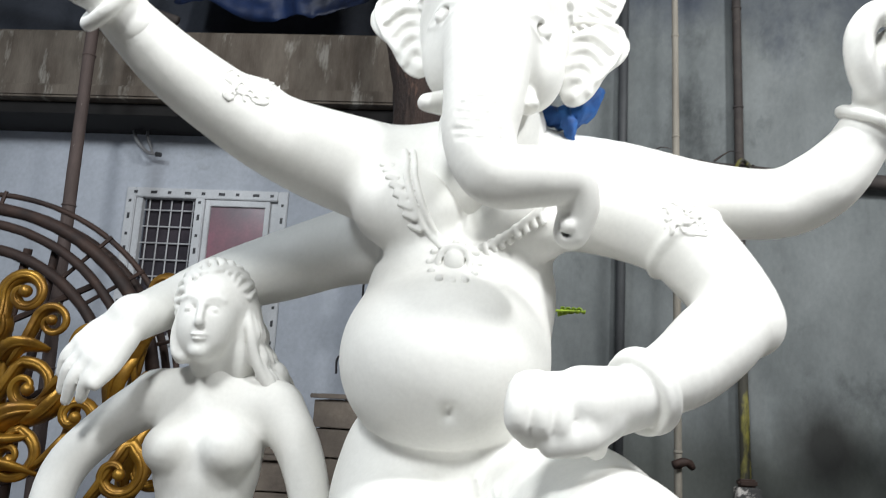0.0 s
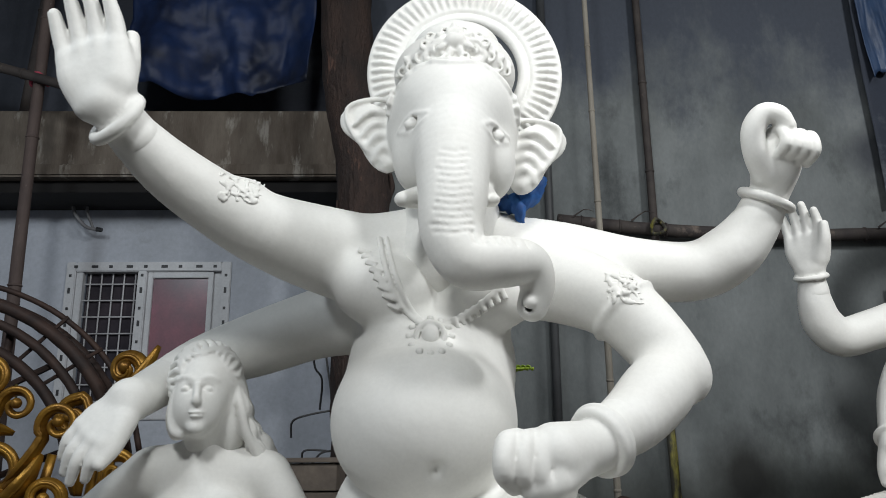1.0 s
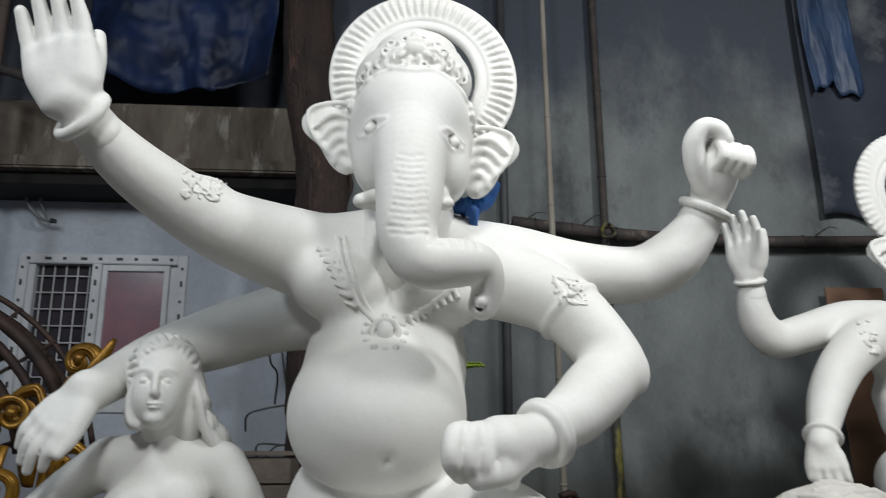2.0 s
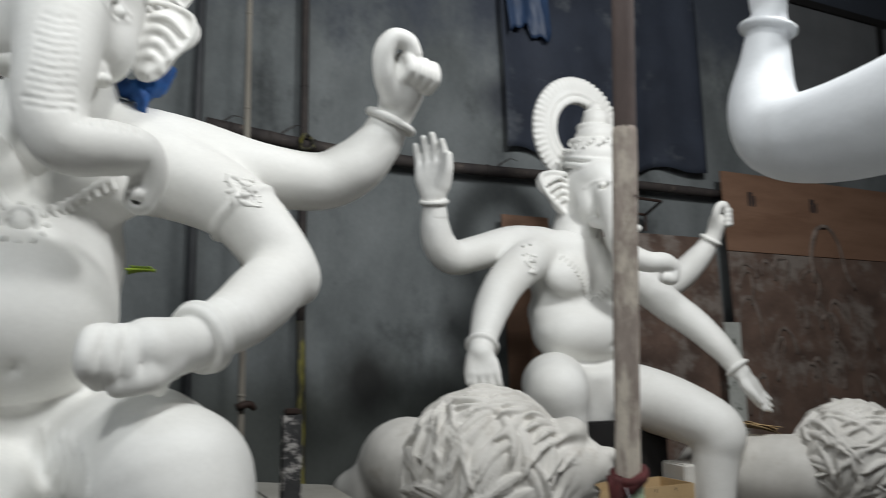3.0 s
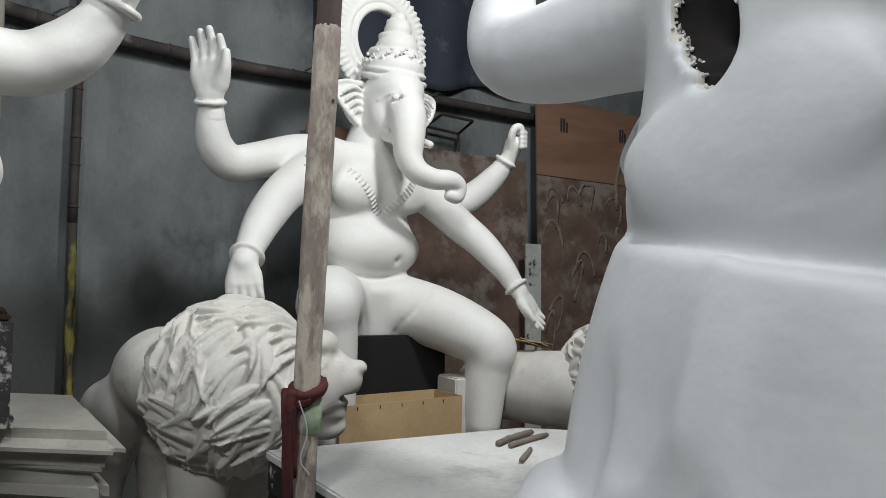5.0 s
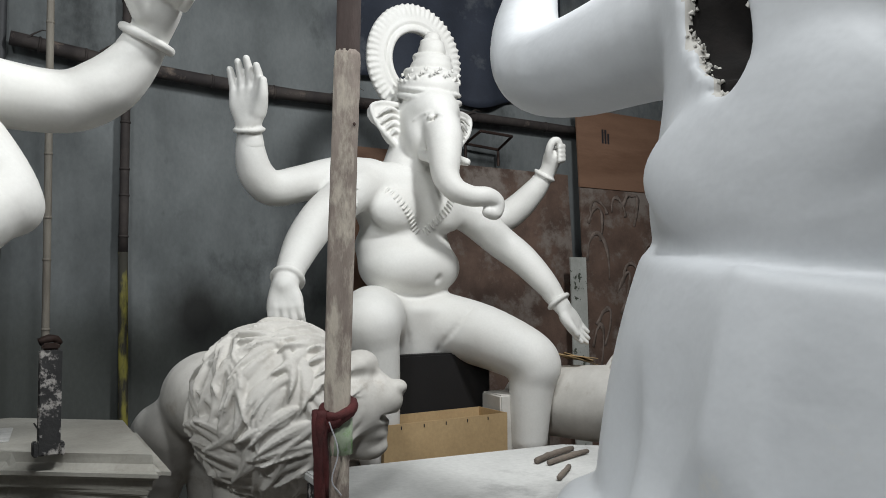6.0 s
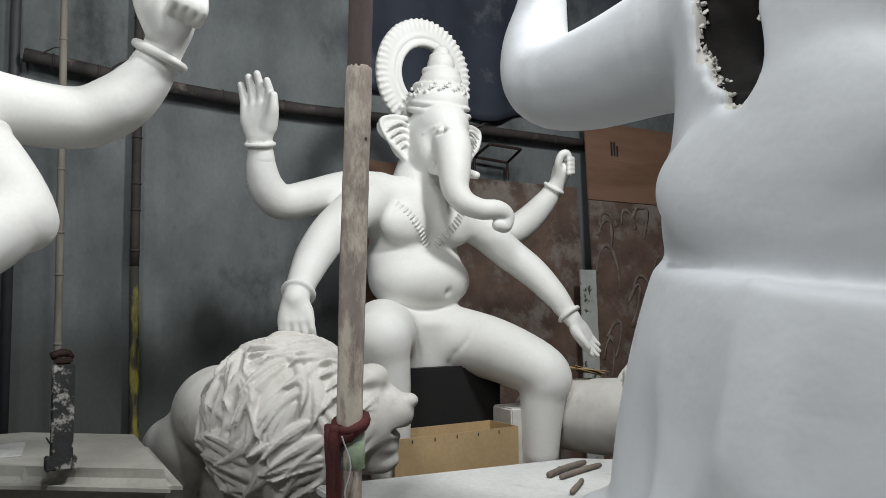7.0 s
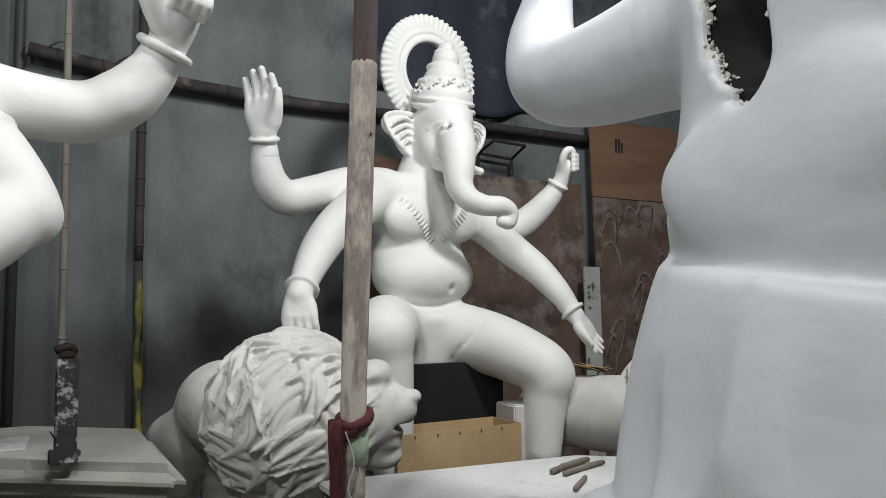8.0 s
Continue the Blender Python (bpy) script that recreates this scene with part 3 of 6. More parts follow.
# ---- the large seated statue ----
def large_statue():
    b = Clay((-1.14, 1.34, 0.88), (1.42, 2.66, 2.78), 0.0098)
    b.ease = 2
    b.blob((0.07, 2.20, 2.30), (0.33, 0.20, 0.25), k=0.05)
    b.blob((0.08, 2.22, 2.43), (0.30, 0.15, 0.12), k=0.06)
    b.blob((0.05, 2.20, 2.0), (0.285, 0.215, 0.27), k=0.06)
    b.blob((-0.115, 2.03, 2.225), (0.165, 0.13, 0.125), (0, 8, 0), 0.03)
    b.blob((0.235, 2.04, 2.205), (0.16, 0.13, 0.122), (0, -8, 0), 0.03)
    b.blob((0.02, 2.03, 1.80), (0.295, 0.275, 0.275), k=0.12)
    b.blob((0.045, 2.10, 2.03), (0.21, 0.172, 0.12), k=0.08)
    b.blob((0.045, 2.20, 1.46), (0.335, 0.27, 0.32), k=0.04)
    b.tube([(0.2, 2.2, 1.38, 0.22), (0.36, 1.9, 1.40, 0.215), (0.44, 1.62, 1.36, 0.19)], 0.06)
    b.tube([(0.44, 1.62, 1.36, 0.19), (0.46, 1.56, 1.22, 0.165), (0.40, 1.60, 0.9, 0.13)], 0.05)
    b.tube([(-0.1, 2.2, 1.36, 0.21), (-0.05, 1.9, 1.28, 0.2), (0.0, 1.66, 1.17, 0.18)], 0.05)
    b.tube([(0.0, 1.66, 1.17, 0.18), (-0.02, 1.62, 0.9, 0.13)], 0.05)
    # crease under the belly, navel
    b.tube([(-0.22, 1.93, 1.62, 0.012), (-0.08, 1.80, 1.565, 0.014), (0.08, 1.79, 1.555, 0.014), (0.24, 1.90, 1.60, 0.012)], 0.03, cut=True)
    b.blob((0.052, b.front(0.052, 1.66), 1.655), (0.013, 0.03, 0.022), k=0.02, cut=True)
    # raised arm with open palm
    b.tube([(-0.10, 2.20, 2.34, 0.17), (-0.34, 2.12, 2.39, 0.15), (-0.50, 2.01, 2.425, 0.126), (-0.63, 1.92, 2.48, 0.108), (-0.77, 1.80, 2.565, 0.092), (-0.88, 1.66, 2.665, 0.066)], 0.06)
    b.blob((-0.56, 1.95, 2.49), (0.075, 0.085, 0.09), k=0.03)
    # lowered arm, round the smaller figure
    b.tube([(-0.08, 2.32, 2.22, 0.17), (-0.36, 2.42, 2.18, 0.132), (-0.60, 2.47, 2.11, 0.122), (-0.80, 2.42, 2.03, 0.10), (-0.93, 2.27, 1.925, 0.072), (-0.955, 2.18, 1.88, 0.066)], 0.05)
    # raised arm with the looped hand
    b.tube([(0.25, 2.22, 2.38, 0.16), (0.50, 2.19, 2.375, 0.125), (0.75, 2.17, 2.325, 0.112), (0.97, 2.16, 2.315, 0.105), (1.09, 2.13, 2.37, 0.103), (1.17, 2.11, 2.455, 0.088), (1.222, 2.08, 2.545, 0.068)], 0.05)
    # lower arm, bent, fist over the lap
    b.tube([(0.30, 2.16, 2.32, 0.16), (0.50, 2.07, 2.25, 0.135), (0.65, 2.0, 2.165, 0.118), (0.76, 1.93, 2.02, 0.105), (0.80, 1.90, 1.945, 0.088)], 0.05)
    b.tube([(0.80, 1.90, 1.95, 0.08), (0.72, 1.84, 1.885, 0.105), (0.62, 1.77, 1.80, 0.095), (0.50, 1.67, 1.735, 0.07)], 0.04)
    b.blob((0.838, 1.893, 1.905), (0.040, 0.042, 0.042), k=0.06)
    bangle(b, (0.668, 1.99, 2.145), (0.12, -0.075, -0.15), 0.117, 0.012, 0.006)
    # thin line under the belly, pleats of the sash over the lap
    b.strip([(-0.20, 1.605), (-0.10, 1.57), (0.03, 1.558), (0.16, 1.572), (0.25, 1.605)], 0.006, 0.006, 6, -0.002, cut=True)
    for i in range(5):
        b.strip([(0.13 + 0.022 * i, 1.50 - 0.006 * i), (0.15 + 0.022 * i, 1.42), (0.14 + 0.024 * i, 1.33)], 0.008, 0.006, 4)

    # head and crown on finer clay
    h = Clay((-0.32, 1.50, 2.02), (0.60, 2.36, 3.52), 0.006)
    h.blob((0.12, 1.99, 2.78), (0.225, 0.22, 0.235), k=0.03)
    h.blob((0.115, 1.88, 2.82), (0.17, 0.15, 0.13), k=0.06)
    h.blob((0.018, 1.90, 2.635), (0.098, 0.11, 0.125), k=0.05)
    h.blob((0.225, 1.91, 2.615), (0.096, 0.11, 0.125), k=0.05)
    h.tube([(0.12, 2.15, 2.5, 0.17), (0.1, 2.1, 2.35, 0.17)], 0.04)
    h.tube([(0.115, 1.86, 2.78, 0.14), (0.110, 1.775, 2.62, 0.120), (0.108, 1.715, 2.46, 0.106), (0.102, 1.685, 2.33, 0.092), (0.145, 1.66, 2.235, 0.08), (0.245, 1.67, 2.235, 0.075), (0.325, 1.70, 2.235, 0.062), (0.352, 1.73, 2.18, 0.052), (0.338, 1.75, 2.12, 0.046)], 0.055, 7)
    for i in range(13):
        z = 2.30 + 0.0215 * i
        w = 0.056 + 0.006 * (i % 2) - 0.0015 * i
        x = 0.102 + 0.0007 * i
        h.strip([(x - w, z + 0.010), (x, z), (x + w, z + 0.010)], 0.0062, 0.004, 5, 0.0028, cut=True)
    for i in range(6):
        x = 0.16 + 0.03 * i
        h.strip([(x - 0.004, 2.305 - 0.002 * i), (x + 0.004, 2.27)], 0.0045, 0.006, 2, -0.001, cut=True)
    h.blob((0.325, 1.72, 2.125), (0.016, 0.03, 0.026), k=0.01, cut=True)
    h.blob((0.325, 1.705, 2.125), (0.018, 0.018, 0.02), k=0.01)
    for ex, ez, o in ((-0.012, 2.705, -1), (0.25, 2.675, 1)):
        y = h.front(ex, ez)
        h.blob((ex, y + 0.002, ez), (0.042, 0.016, 0.026), k=0.012, cut=True)
        h.blob((ex, y + 0.014, ez), (0.030, 0.018, 0.020), k=0.004)
        h.strip([(ex - 0.05, ez + 0.0), (ex - 0.01, ez + 0.03), (ex + 0.045, ez + 0.012)], 0.004, 0.012, 4)
        h.strip([(ex - 0.045, ez - 0.008), (ex, ez - 0.028), (ex + 0.042, ez - 0.008)], 0.003, 0.012, 4)
    # mouth corners and tusks
    h.tube([(0.0, 1.83, 2.48, 0.036), (-0.045, 1.76, 2.452, 0.024)], 0.015)
    h.tube([(0.21, 1.83, 2.49, 0.036), (0.225, 1.75, 2.447, 0.024), (0.232, 1.70, 2.432, 0.016)], 0.015)
    # ears: thin lobes with folds
    for o, ox in ((-1, -0.085), (1, 0.335)):
        dz = 0.045 if o < 0 else -0.035
        tip, low = (ox + o * 0.165, 2.05, 2.835 + dz), (ox + o * 0.02, 2.03, 2.62 + dz)
        h.blob((ox + o * 0.085, 2.06, 2.78 + dz), (0.115, 0.022, 0.075), (0, o * -22, o * 12), 0.02)
        h.blob((ox + o * 0.05, 2.05, 2.70 + dz), (0.062, 0.022, 0.115), (0, o * 24, o * 12), 0.03)
        h.tube([(ox - o * 0.02, 2.05, 2.86 + dz, 0.014), (ox + o * 0.08, 2.05, 2.872 + dz, 0.009), (*tip, 0.008), (ox + o * 0.135, 2.045, 2.73 + dz, 0.008), (*low, 0.012)], 0.016)
        for j in range(4):
            z = 2.80 - 0.045 * j + dz
            h.tube([(ox - o * 0.0, 2.03, z, 0.008), (ox + o * (0.075 - 0.012 * j), 2.02, z + 0.012, 0.011), (ox + o * (0.135 - 0.022 * j), 2.035, z - 0.03, 0.006)], 0.016)
    # headband, crown, halo
    h.blob((0.13, 2.01, 2.985), (0.212, 0.20, 0.14), k=0.012)
    band = [(-0.095, 2.80), (-0.065, 2.87), (0.03, 2.925), (0.115, 2.90), (0.2, 2.92), (0.30, 2.86), (0.335, 2.77)]
    h.strip(band, 0.012, 0.004, 7)
    h.strip([(x, z + 0.026) for x, z in band], 0.010, 0.004, 7)
    for i in range(15):
        t = i / 14
        x = -0.075 + 0.40 * t
        z = 2.925 + 0.055 * math.sin(math.pi * t) + 0.012 * (i % 2)
        y = h.front(x, z)
        h.ring((x, y, z), 0.017, 0.0065, (90, 0, 0), 0.003)
        h.blob((x + 0.012, h.front(x + 0.012, z + 0.03), z + 0.03), (0.012, 0.010, 0.02), (0, 40 * (-1) ** i, 0), 0.003)
    for i in range(10):
        a = 2 * math.pi * i / 10
        x, z = 0.125 + 0.058 * math.cos(a), 3.015 + 0.045 * math.sin(a)
        h.blob((x, h.front(x, z), z), (0.022, 0.014, 0.012), (0, math.degrees(-a), 0), 0.003)
        x, z = 0.125 + 0.10 * math.cos(a), 3.01 + 0.07 * math.sin(a)
        h.ring((x, h.front(x, z), z), 0.014, 0.006, (90, 0, 0), 0.003)
    h.blob((0.125, h.front(0.125, 3.015), 3.015), (0.036, 0.022, 0.03), k=0.004)
    h.tube([(0.125, h.front(0.125, 3.07), 3.065, 0.024), (0.125, h.front(0.125, 3.10), 3.12, 0.010)], 0.006)
    h.blob((0.14, 2.06, 3.12), (0.155, 0.14, 0.08), k=0.012)
    h.ring((0.14, 2.06, 3.095), 0.15, 0.024, (8, 0, 0), 0.008)
    h.blob((0.14, 2.10, 3.17), (0.10, 0.1, 0.07), k=0.012)
    hc = (0.178, 2.24, 3.11)
    h.ring(hc, 0.30, 0.068, (90, 0, 0), 0.01, 0.03)
    h.ring((hc[0], hc[1] - 0.015, hc[2]), 0.225, 0.022, (90, 0, 0), 0.008)
    h.ring((hc[0], hc[1] - 0.02, hc[2]), 0.262, 0.012, (90, 0, 0), 0.006)
    h.ring((hc[0], hc[1] - 0.01, hc[2]), 0.362, 0.012, (90, 0, 0), 0.006)
    for i in range(64):
        a = 2 * math.pi * i / 64
        c, s = math.cos(a), math.sin(a)
        h.tube([(hc[0] + 0.275 * c, 2.21, hc[2] + 0.275 * s, 0.006), (hc[0] + 0.315 * c, 2.206, hc[2] + 0.315 * s, 0.011), (hc[0] + 0.35 * c, 2.215, hc[2] + 0.35 * s, 0.008)], 0.005, 2)

    # hands on finer clay
    u = Clay((-1.26, 1.36, 2.50), (-0.70, 1.84, 3.16), 0.0075)
    u.tube([(-0.84, 1.70, 2.63, 0.072), (-0.90, 1.63, 2.70, 0.066)], 0.01)
    bangle(u, (-0.882, 1.658, 2.668), (-0.11, -0.14, 0.1), 0.082, 0.02, 0.008)
    hand(u, (-0.915, 1.62, 2.70), (-0.22, -0.12, 1.0), (-1, 0.15, -0.2), 0.34, (4, 8), 1, (0.75, 0.15, -0.45))
    d = Clay((-1.22, 1.82, 1.50), (-0.74, 2.36, 2.06), 0.0075)
    d.tube([(-0.90, 2.30, 1.95, 0.078), (-0.955, 2.17, 1.88, 0.068)], 0.01)
    d.blob((-0.955, 2.15, 1.885), (0.075, 0.06, 0.07), k=0.02)
    hand(d, (-0.965, 2.14, 1.865), (-0.58, -0.36, -0.72), (-0.72, 0.42, 0.42), 0.285, (10, 30), 1, (0.9, 0.45, 0.1))
    f = Clay((1.02, 1.76, 2.42), (1.46, 2.26, 2.95), 0.006)
    f.tube([(1.19, 2.1, 2.50, 0.076), (1.23, 2.07, 2.58, 0.068), (1.240, 2.03, 2.65, 0.082), (1.245, 2.0, 2.705, 0.082)], 0.012)
    bangle(f, (1.218, 2.08, 2.55), (0.05, -0.04, 0.12), 0.086, 0.016, 0.006)
    f.tube([(1.195, 2.01, 2.625, 0.048), (1.150, 1.97, 2.685, 0.042), (1.137, 1.94, 2.755, 0.040), (1.168, 1.92, 2.803, 0.038), (1.215, 1.91, 2.795, 0.034), (1.240, 1.91, 2.757, 0.029)], 0.014)
    for i in range(4):
        x, z = 1.218 + 0.032 * i, 2.745 - 0.008 * i
        f.tube([(x, 1.99, z + 0.012, 0.027), (x + 0.004, 1.915, z - 0.002, 0.021), (x + 0.002, 1.895, z - 0.058, 0.019), (x - 0.004, 1.95, z - 0.080, 0.019)], 0.004)
    g = Clay((0.10, 1.36, 1.52), (0.68, 1.84, 1.88), 0.006)
    g.tube([(0.56, 1.72, 1.77, 0.082), (0.48, 1.65, 1.725, 0.072), (0.42, 1.61, 1.71, 0.078), (0.36, 1.57, 1.70, 0.085)], 0.02)
    bangle(g, (0.505, 1.675, 1.738), (-0.12, -0.09, -0.055), 0.088, 0.017, 0.008)
    bangle(g, (0.49, 1.66, 1.73), (-0.12, -0.09, -0.055), 0.085, 0.014, 0.006)
    for i in range(4):
        x, y = 0.225 + 0.047 * i, 1.515 + 0.012 * i
        g.tube([(x + 0.035, y + 0.06, 1.735, 0.036), (x, y - 0.012, 1.728, 0.030), (x - 0.010, y - 0.035, 1.665 - 0.006 * i, 0.027), (x + 0.02, y + 0.02, 1.628 - 0.006 * i, 0.025)], 0.003)
    g.tube([(0.40, 1.56, 1.665, 0.045), (0.35, 1.52, 1.63, 0.036), (0.29, 1.515, 1.615, 0.028)], 0.015)

    # necklace, armlets on the front
    n = Clay((-0.30, 1.72, 1.94), (0.40, 2.30, 2.46), 0.005)
    for o in (0.0, 0.024):
        n.strip([(-0.13 + o, 2.40), (-0.10 + o, 2.27), (-0.055 + o, 2.16), (0.02 + o * 0.4, 2.085)], 0.010, 0.006, 5, on=b)
    n.strip([(0.33, 2.30), (0.25, 2.20), (0.16, 2.13), (0.06, 2.085)], 0.010, 0.006, 5, on=b)
    for i in range(8):
        t = i / 7
        x, z = -0.175 + 0.10 * t, 2.345 - 0.19 * t
        n.slab((x, b.front(x, z), z), (0.022, 0.007, 0.011), (0, 20, 0), 0.004, 0.006)
        x, z = 0.12 + 0.15 * t, 2.10 + 0.09 * t
        n.slab((x, b.front(x, z), z), (0.009, 0.008, 0.022), (0, -24, 0), 0.004, 0.006)
    px, pz = 0.04, 2.055
    py = b.front(px, pz)
    n.blob((px, py, pz), (0.028, 0.022, 0.036), k=0.006)
    n.ring((px, py, pz), 0.043, 0.010, (90, 0, 0), 0.005)
    for i in range(12):
        a = 2 * math.pi * i / 12
        x, z = px + 0.066 * math.cos(a), pz + 0.062 * math.sin(a)
        n.blob((x, b.front(x, z), z), (0.013, 0.008, 0.013), k=0.005)
    rng = random.Random(4)
    m = Clay((-0.70, 1.75, 2.10), (0.72, 2.25, 2.66), 0.007)
    for cx, cz, ax, az in ((-0.56, 2.515, 0.055, 0.05), (0.645, 2.20, 0.05, 0.055)):
        for i in range(120):
            x, z = cx + rng.uniform(-1, 1) * ax, cz + rng.uniform(-1, 1) * az
            y = b.front(x, z)
            if y < 2.2:
                m.blob((x, y + 0.002, z), (0.010, 0.007, 0.005), (0, rng.uniform(0, 180), 0), 0.003)
    return cast("statue", [b, h, u, d, f, g, n, m], PLASTER, "large unpainted white plaster statue with trunk, crown and four arms", "statue")


large_statue()


def lesser_figure():
    b = Clay((-1.36, 1.85, -0.01), (-0.22, 2.62, 1.85), 0.0125)
    b.tube([(-0.73, 2.27, 1.78, 0.066), (-0.73, 2.29, 1.66, 0.075)], 0.04)
    b.tube([(-0.55, 2.31, 1.63, 0.085), (-0.73, 2.31, 1.66, 0.09), (-0.90, 2.31, 1.65, 0.085)], 0.05)
    b.blob((-0.725, 2.28, 1.50), (0.175, 0.125, 0.19), k=0.05)
    b.blob((-0.80, 2.18, 1.50), (0.085, 0.085, 0.08), k=0.035)
    b.blob((-0.625, 2.18, 1.505), (0.085, 0.085, 0.08), k=0.035)
    b.tube([(-0.72, 2.28, 1.40, 0.15), (-0.715, 2.28, 1.25, 0.135), (-0.71, 2.28, 1.05, 0.175), (-0.71, 2.28, 0.7, 0.21), (-0.71, 2.28, 0.05, 0.25)], 0.04)
    b.tube([(-0.52, 2.31, 1.63, 0.082), (-0.43, 2.27, 1.50, 0.07), (-0.375, 2.24, 1.35, 0.062), (-0.33, 2.2, 1.15, 0.055), (-0.36, 2.1, 1.0, 0.045)], 0.03)
    b.tube([(-0.93, 2.31, 1.64, 0.082), (-1.06, 2.28, 1.54, 0.07), (-1.165, 2.24, 1.40, 0.066), (-1.17, 2.18, 1.2, 0.058), (-1.12, 2.08, 1.05, 0.045)], 0.03)
    h = Clay((-0.96, 1.95, 1.50), (-0.34, 2.62, 2.14), 0.0065)
    h.turned, h.ease = ((-0.735, 2.22), radians(17)), 0
    h.blob((-0.735, 2.22, 1.925), (0.098, 0.125, 0.13), k=0.02)
    h.blob((-0.750, 2.150, 1.865), (0.080, 0.078, 0.105), k=0.03)
    h.tube([(-0.735, 2.22, 1.80, 0.06), (-0.73, 2.27, 1.70, 0.045)], 0.03)
    # plain features
    h.tube([(-0.757, 2.080, 1.925, 0.010), (-0.759, 2.062, 1.885, 0.012), (-0.759, 2.064, 1.874, 0.015)], 0.012)
    h.blob((-0.757, 2.074, 1.838), (0.024, 0.010, 0.006), k=0.006)
    h.blob((-0.757, 2.076, 1.825), (0.020, 0.010, 0.007), k=0.006)
    h.blob((-0.755, 2.095, 1.79), (0.026, 0.022, 0.022), k=0.02)
    for x in (-0.794, -0.722):
        y = h.front(x, 1.915)
        h.blob((x, y, 1.915), (0.022, 0.014, 0.012), k=0.01, cut=True)
        h.blob((x, y + 0.008, 1.913), (0.015, 0.010, 0.009), k=0.005)
        h.strip([(x - 0.026, 1.945), (x, 1.952), (x + 0.026, 1.943)], 0.006, 0.012, 4)
    # hair swept back, waves on the shoulders
    cap, size = (-0.722, 2.245, 1.95), (0.112, 0.128, 0.128)
    h.blob(cap, size, k=0.02)
    h.blob((-0.645, 2.275, 1.84), (0.075, 0.10, 0.15), k=0.04)
    h.blob((-0.815, 2.22, 1.83), (0.035, 0.06, 0.08), k=0.03)
    h.blob((-0.56, 2.33, 1.69), (0.08, 0.07, 0.10), (0, 35, 0), 0.05)
    for i in range(20):
        a = radians(-25 + 230 * i / 19)
        rows = []
        for k in range(6):
            s = 0.72 + 0.32 * k + 0.05 * math.sin(i)
            aa = a + 0.10 * math.sin(2.3 * k + i)
            v = (math.sin(s) * math.cos(aa), -math.cos(s), math.sin(s) * math.sin(aa))
            rows.append((cap[0] + 1.04 * size[0] * v[0] - 0.012 * (1 - k / 5), cap[1] + 1.04 * size[1] * v[1], cap[2] + 1.04 * size[2] * v[2], 0.009 + 0.004 * min(1, k / 2)))
        h.tube(rows, 0.002, 3)
    for j in range(14):
        t = j / 13
        y = 2.17 + 0.2 * t
        o = 0.02 * math.sin(2.4 * j)
        h.tube([(-0.635 + 0.02 * t, y + 0.02, 1.94, 0.014), (-0.612 + 0.03 * t + o, y, 1.86, 0.016), (-0.595 + 0.05 * t - o, y + 0.01, 1.79, 0.017), (-0.56 + 0.07 * t + o, y + 0.03, 1.72, 0.016), (-0.515 + 0.08 * t, y + 0.06, 1.655 - 0.02 * t, 0.010)], 0.005)
    for j in range(3):
        h.tube([(-0.822 + 0.006 * j, 2.16 + 0.03 * j, 1.90, 0.012), (-0.832, 2.16 + 0.03 * j, 1.84, 0.014), (-0.822, 2.15 + 0.03 * j, 1.785, 0.016), (-0.802, 2.145 + 0.03 * j, 1.768, 0.016)], 0.010)
    return cast("statue", [b, h], PLASTER, "life-size white plaster figure with swept-back hair", "statue")


lesser_figure()


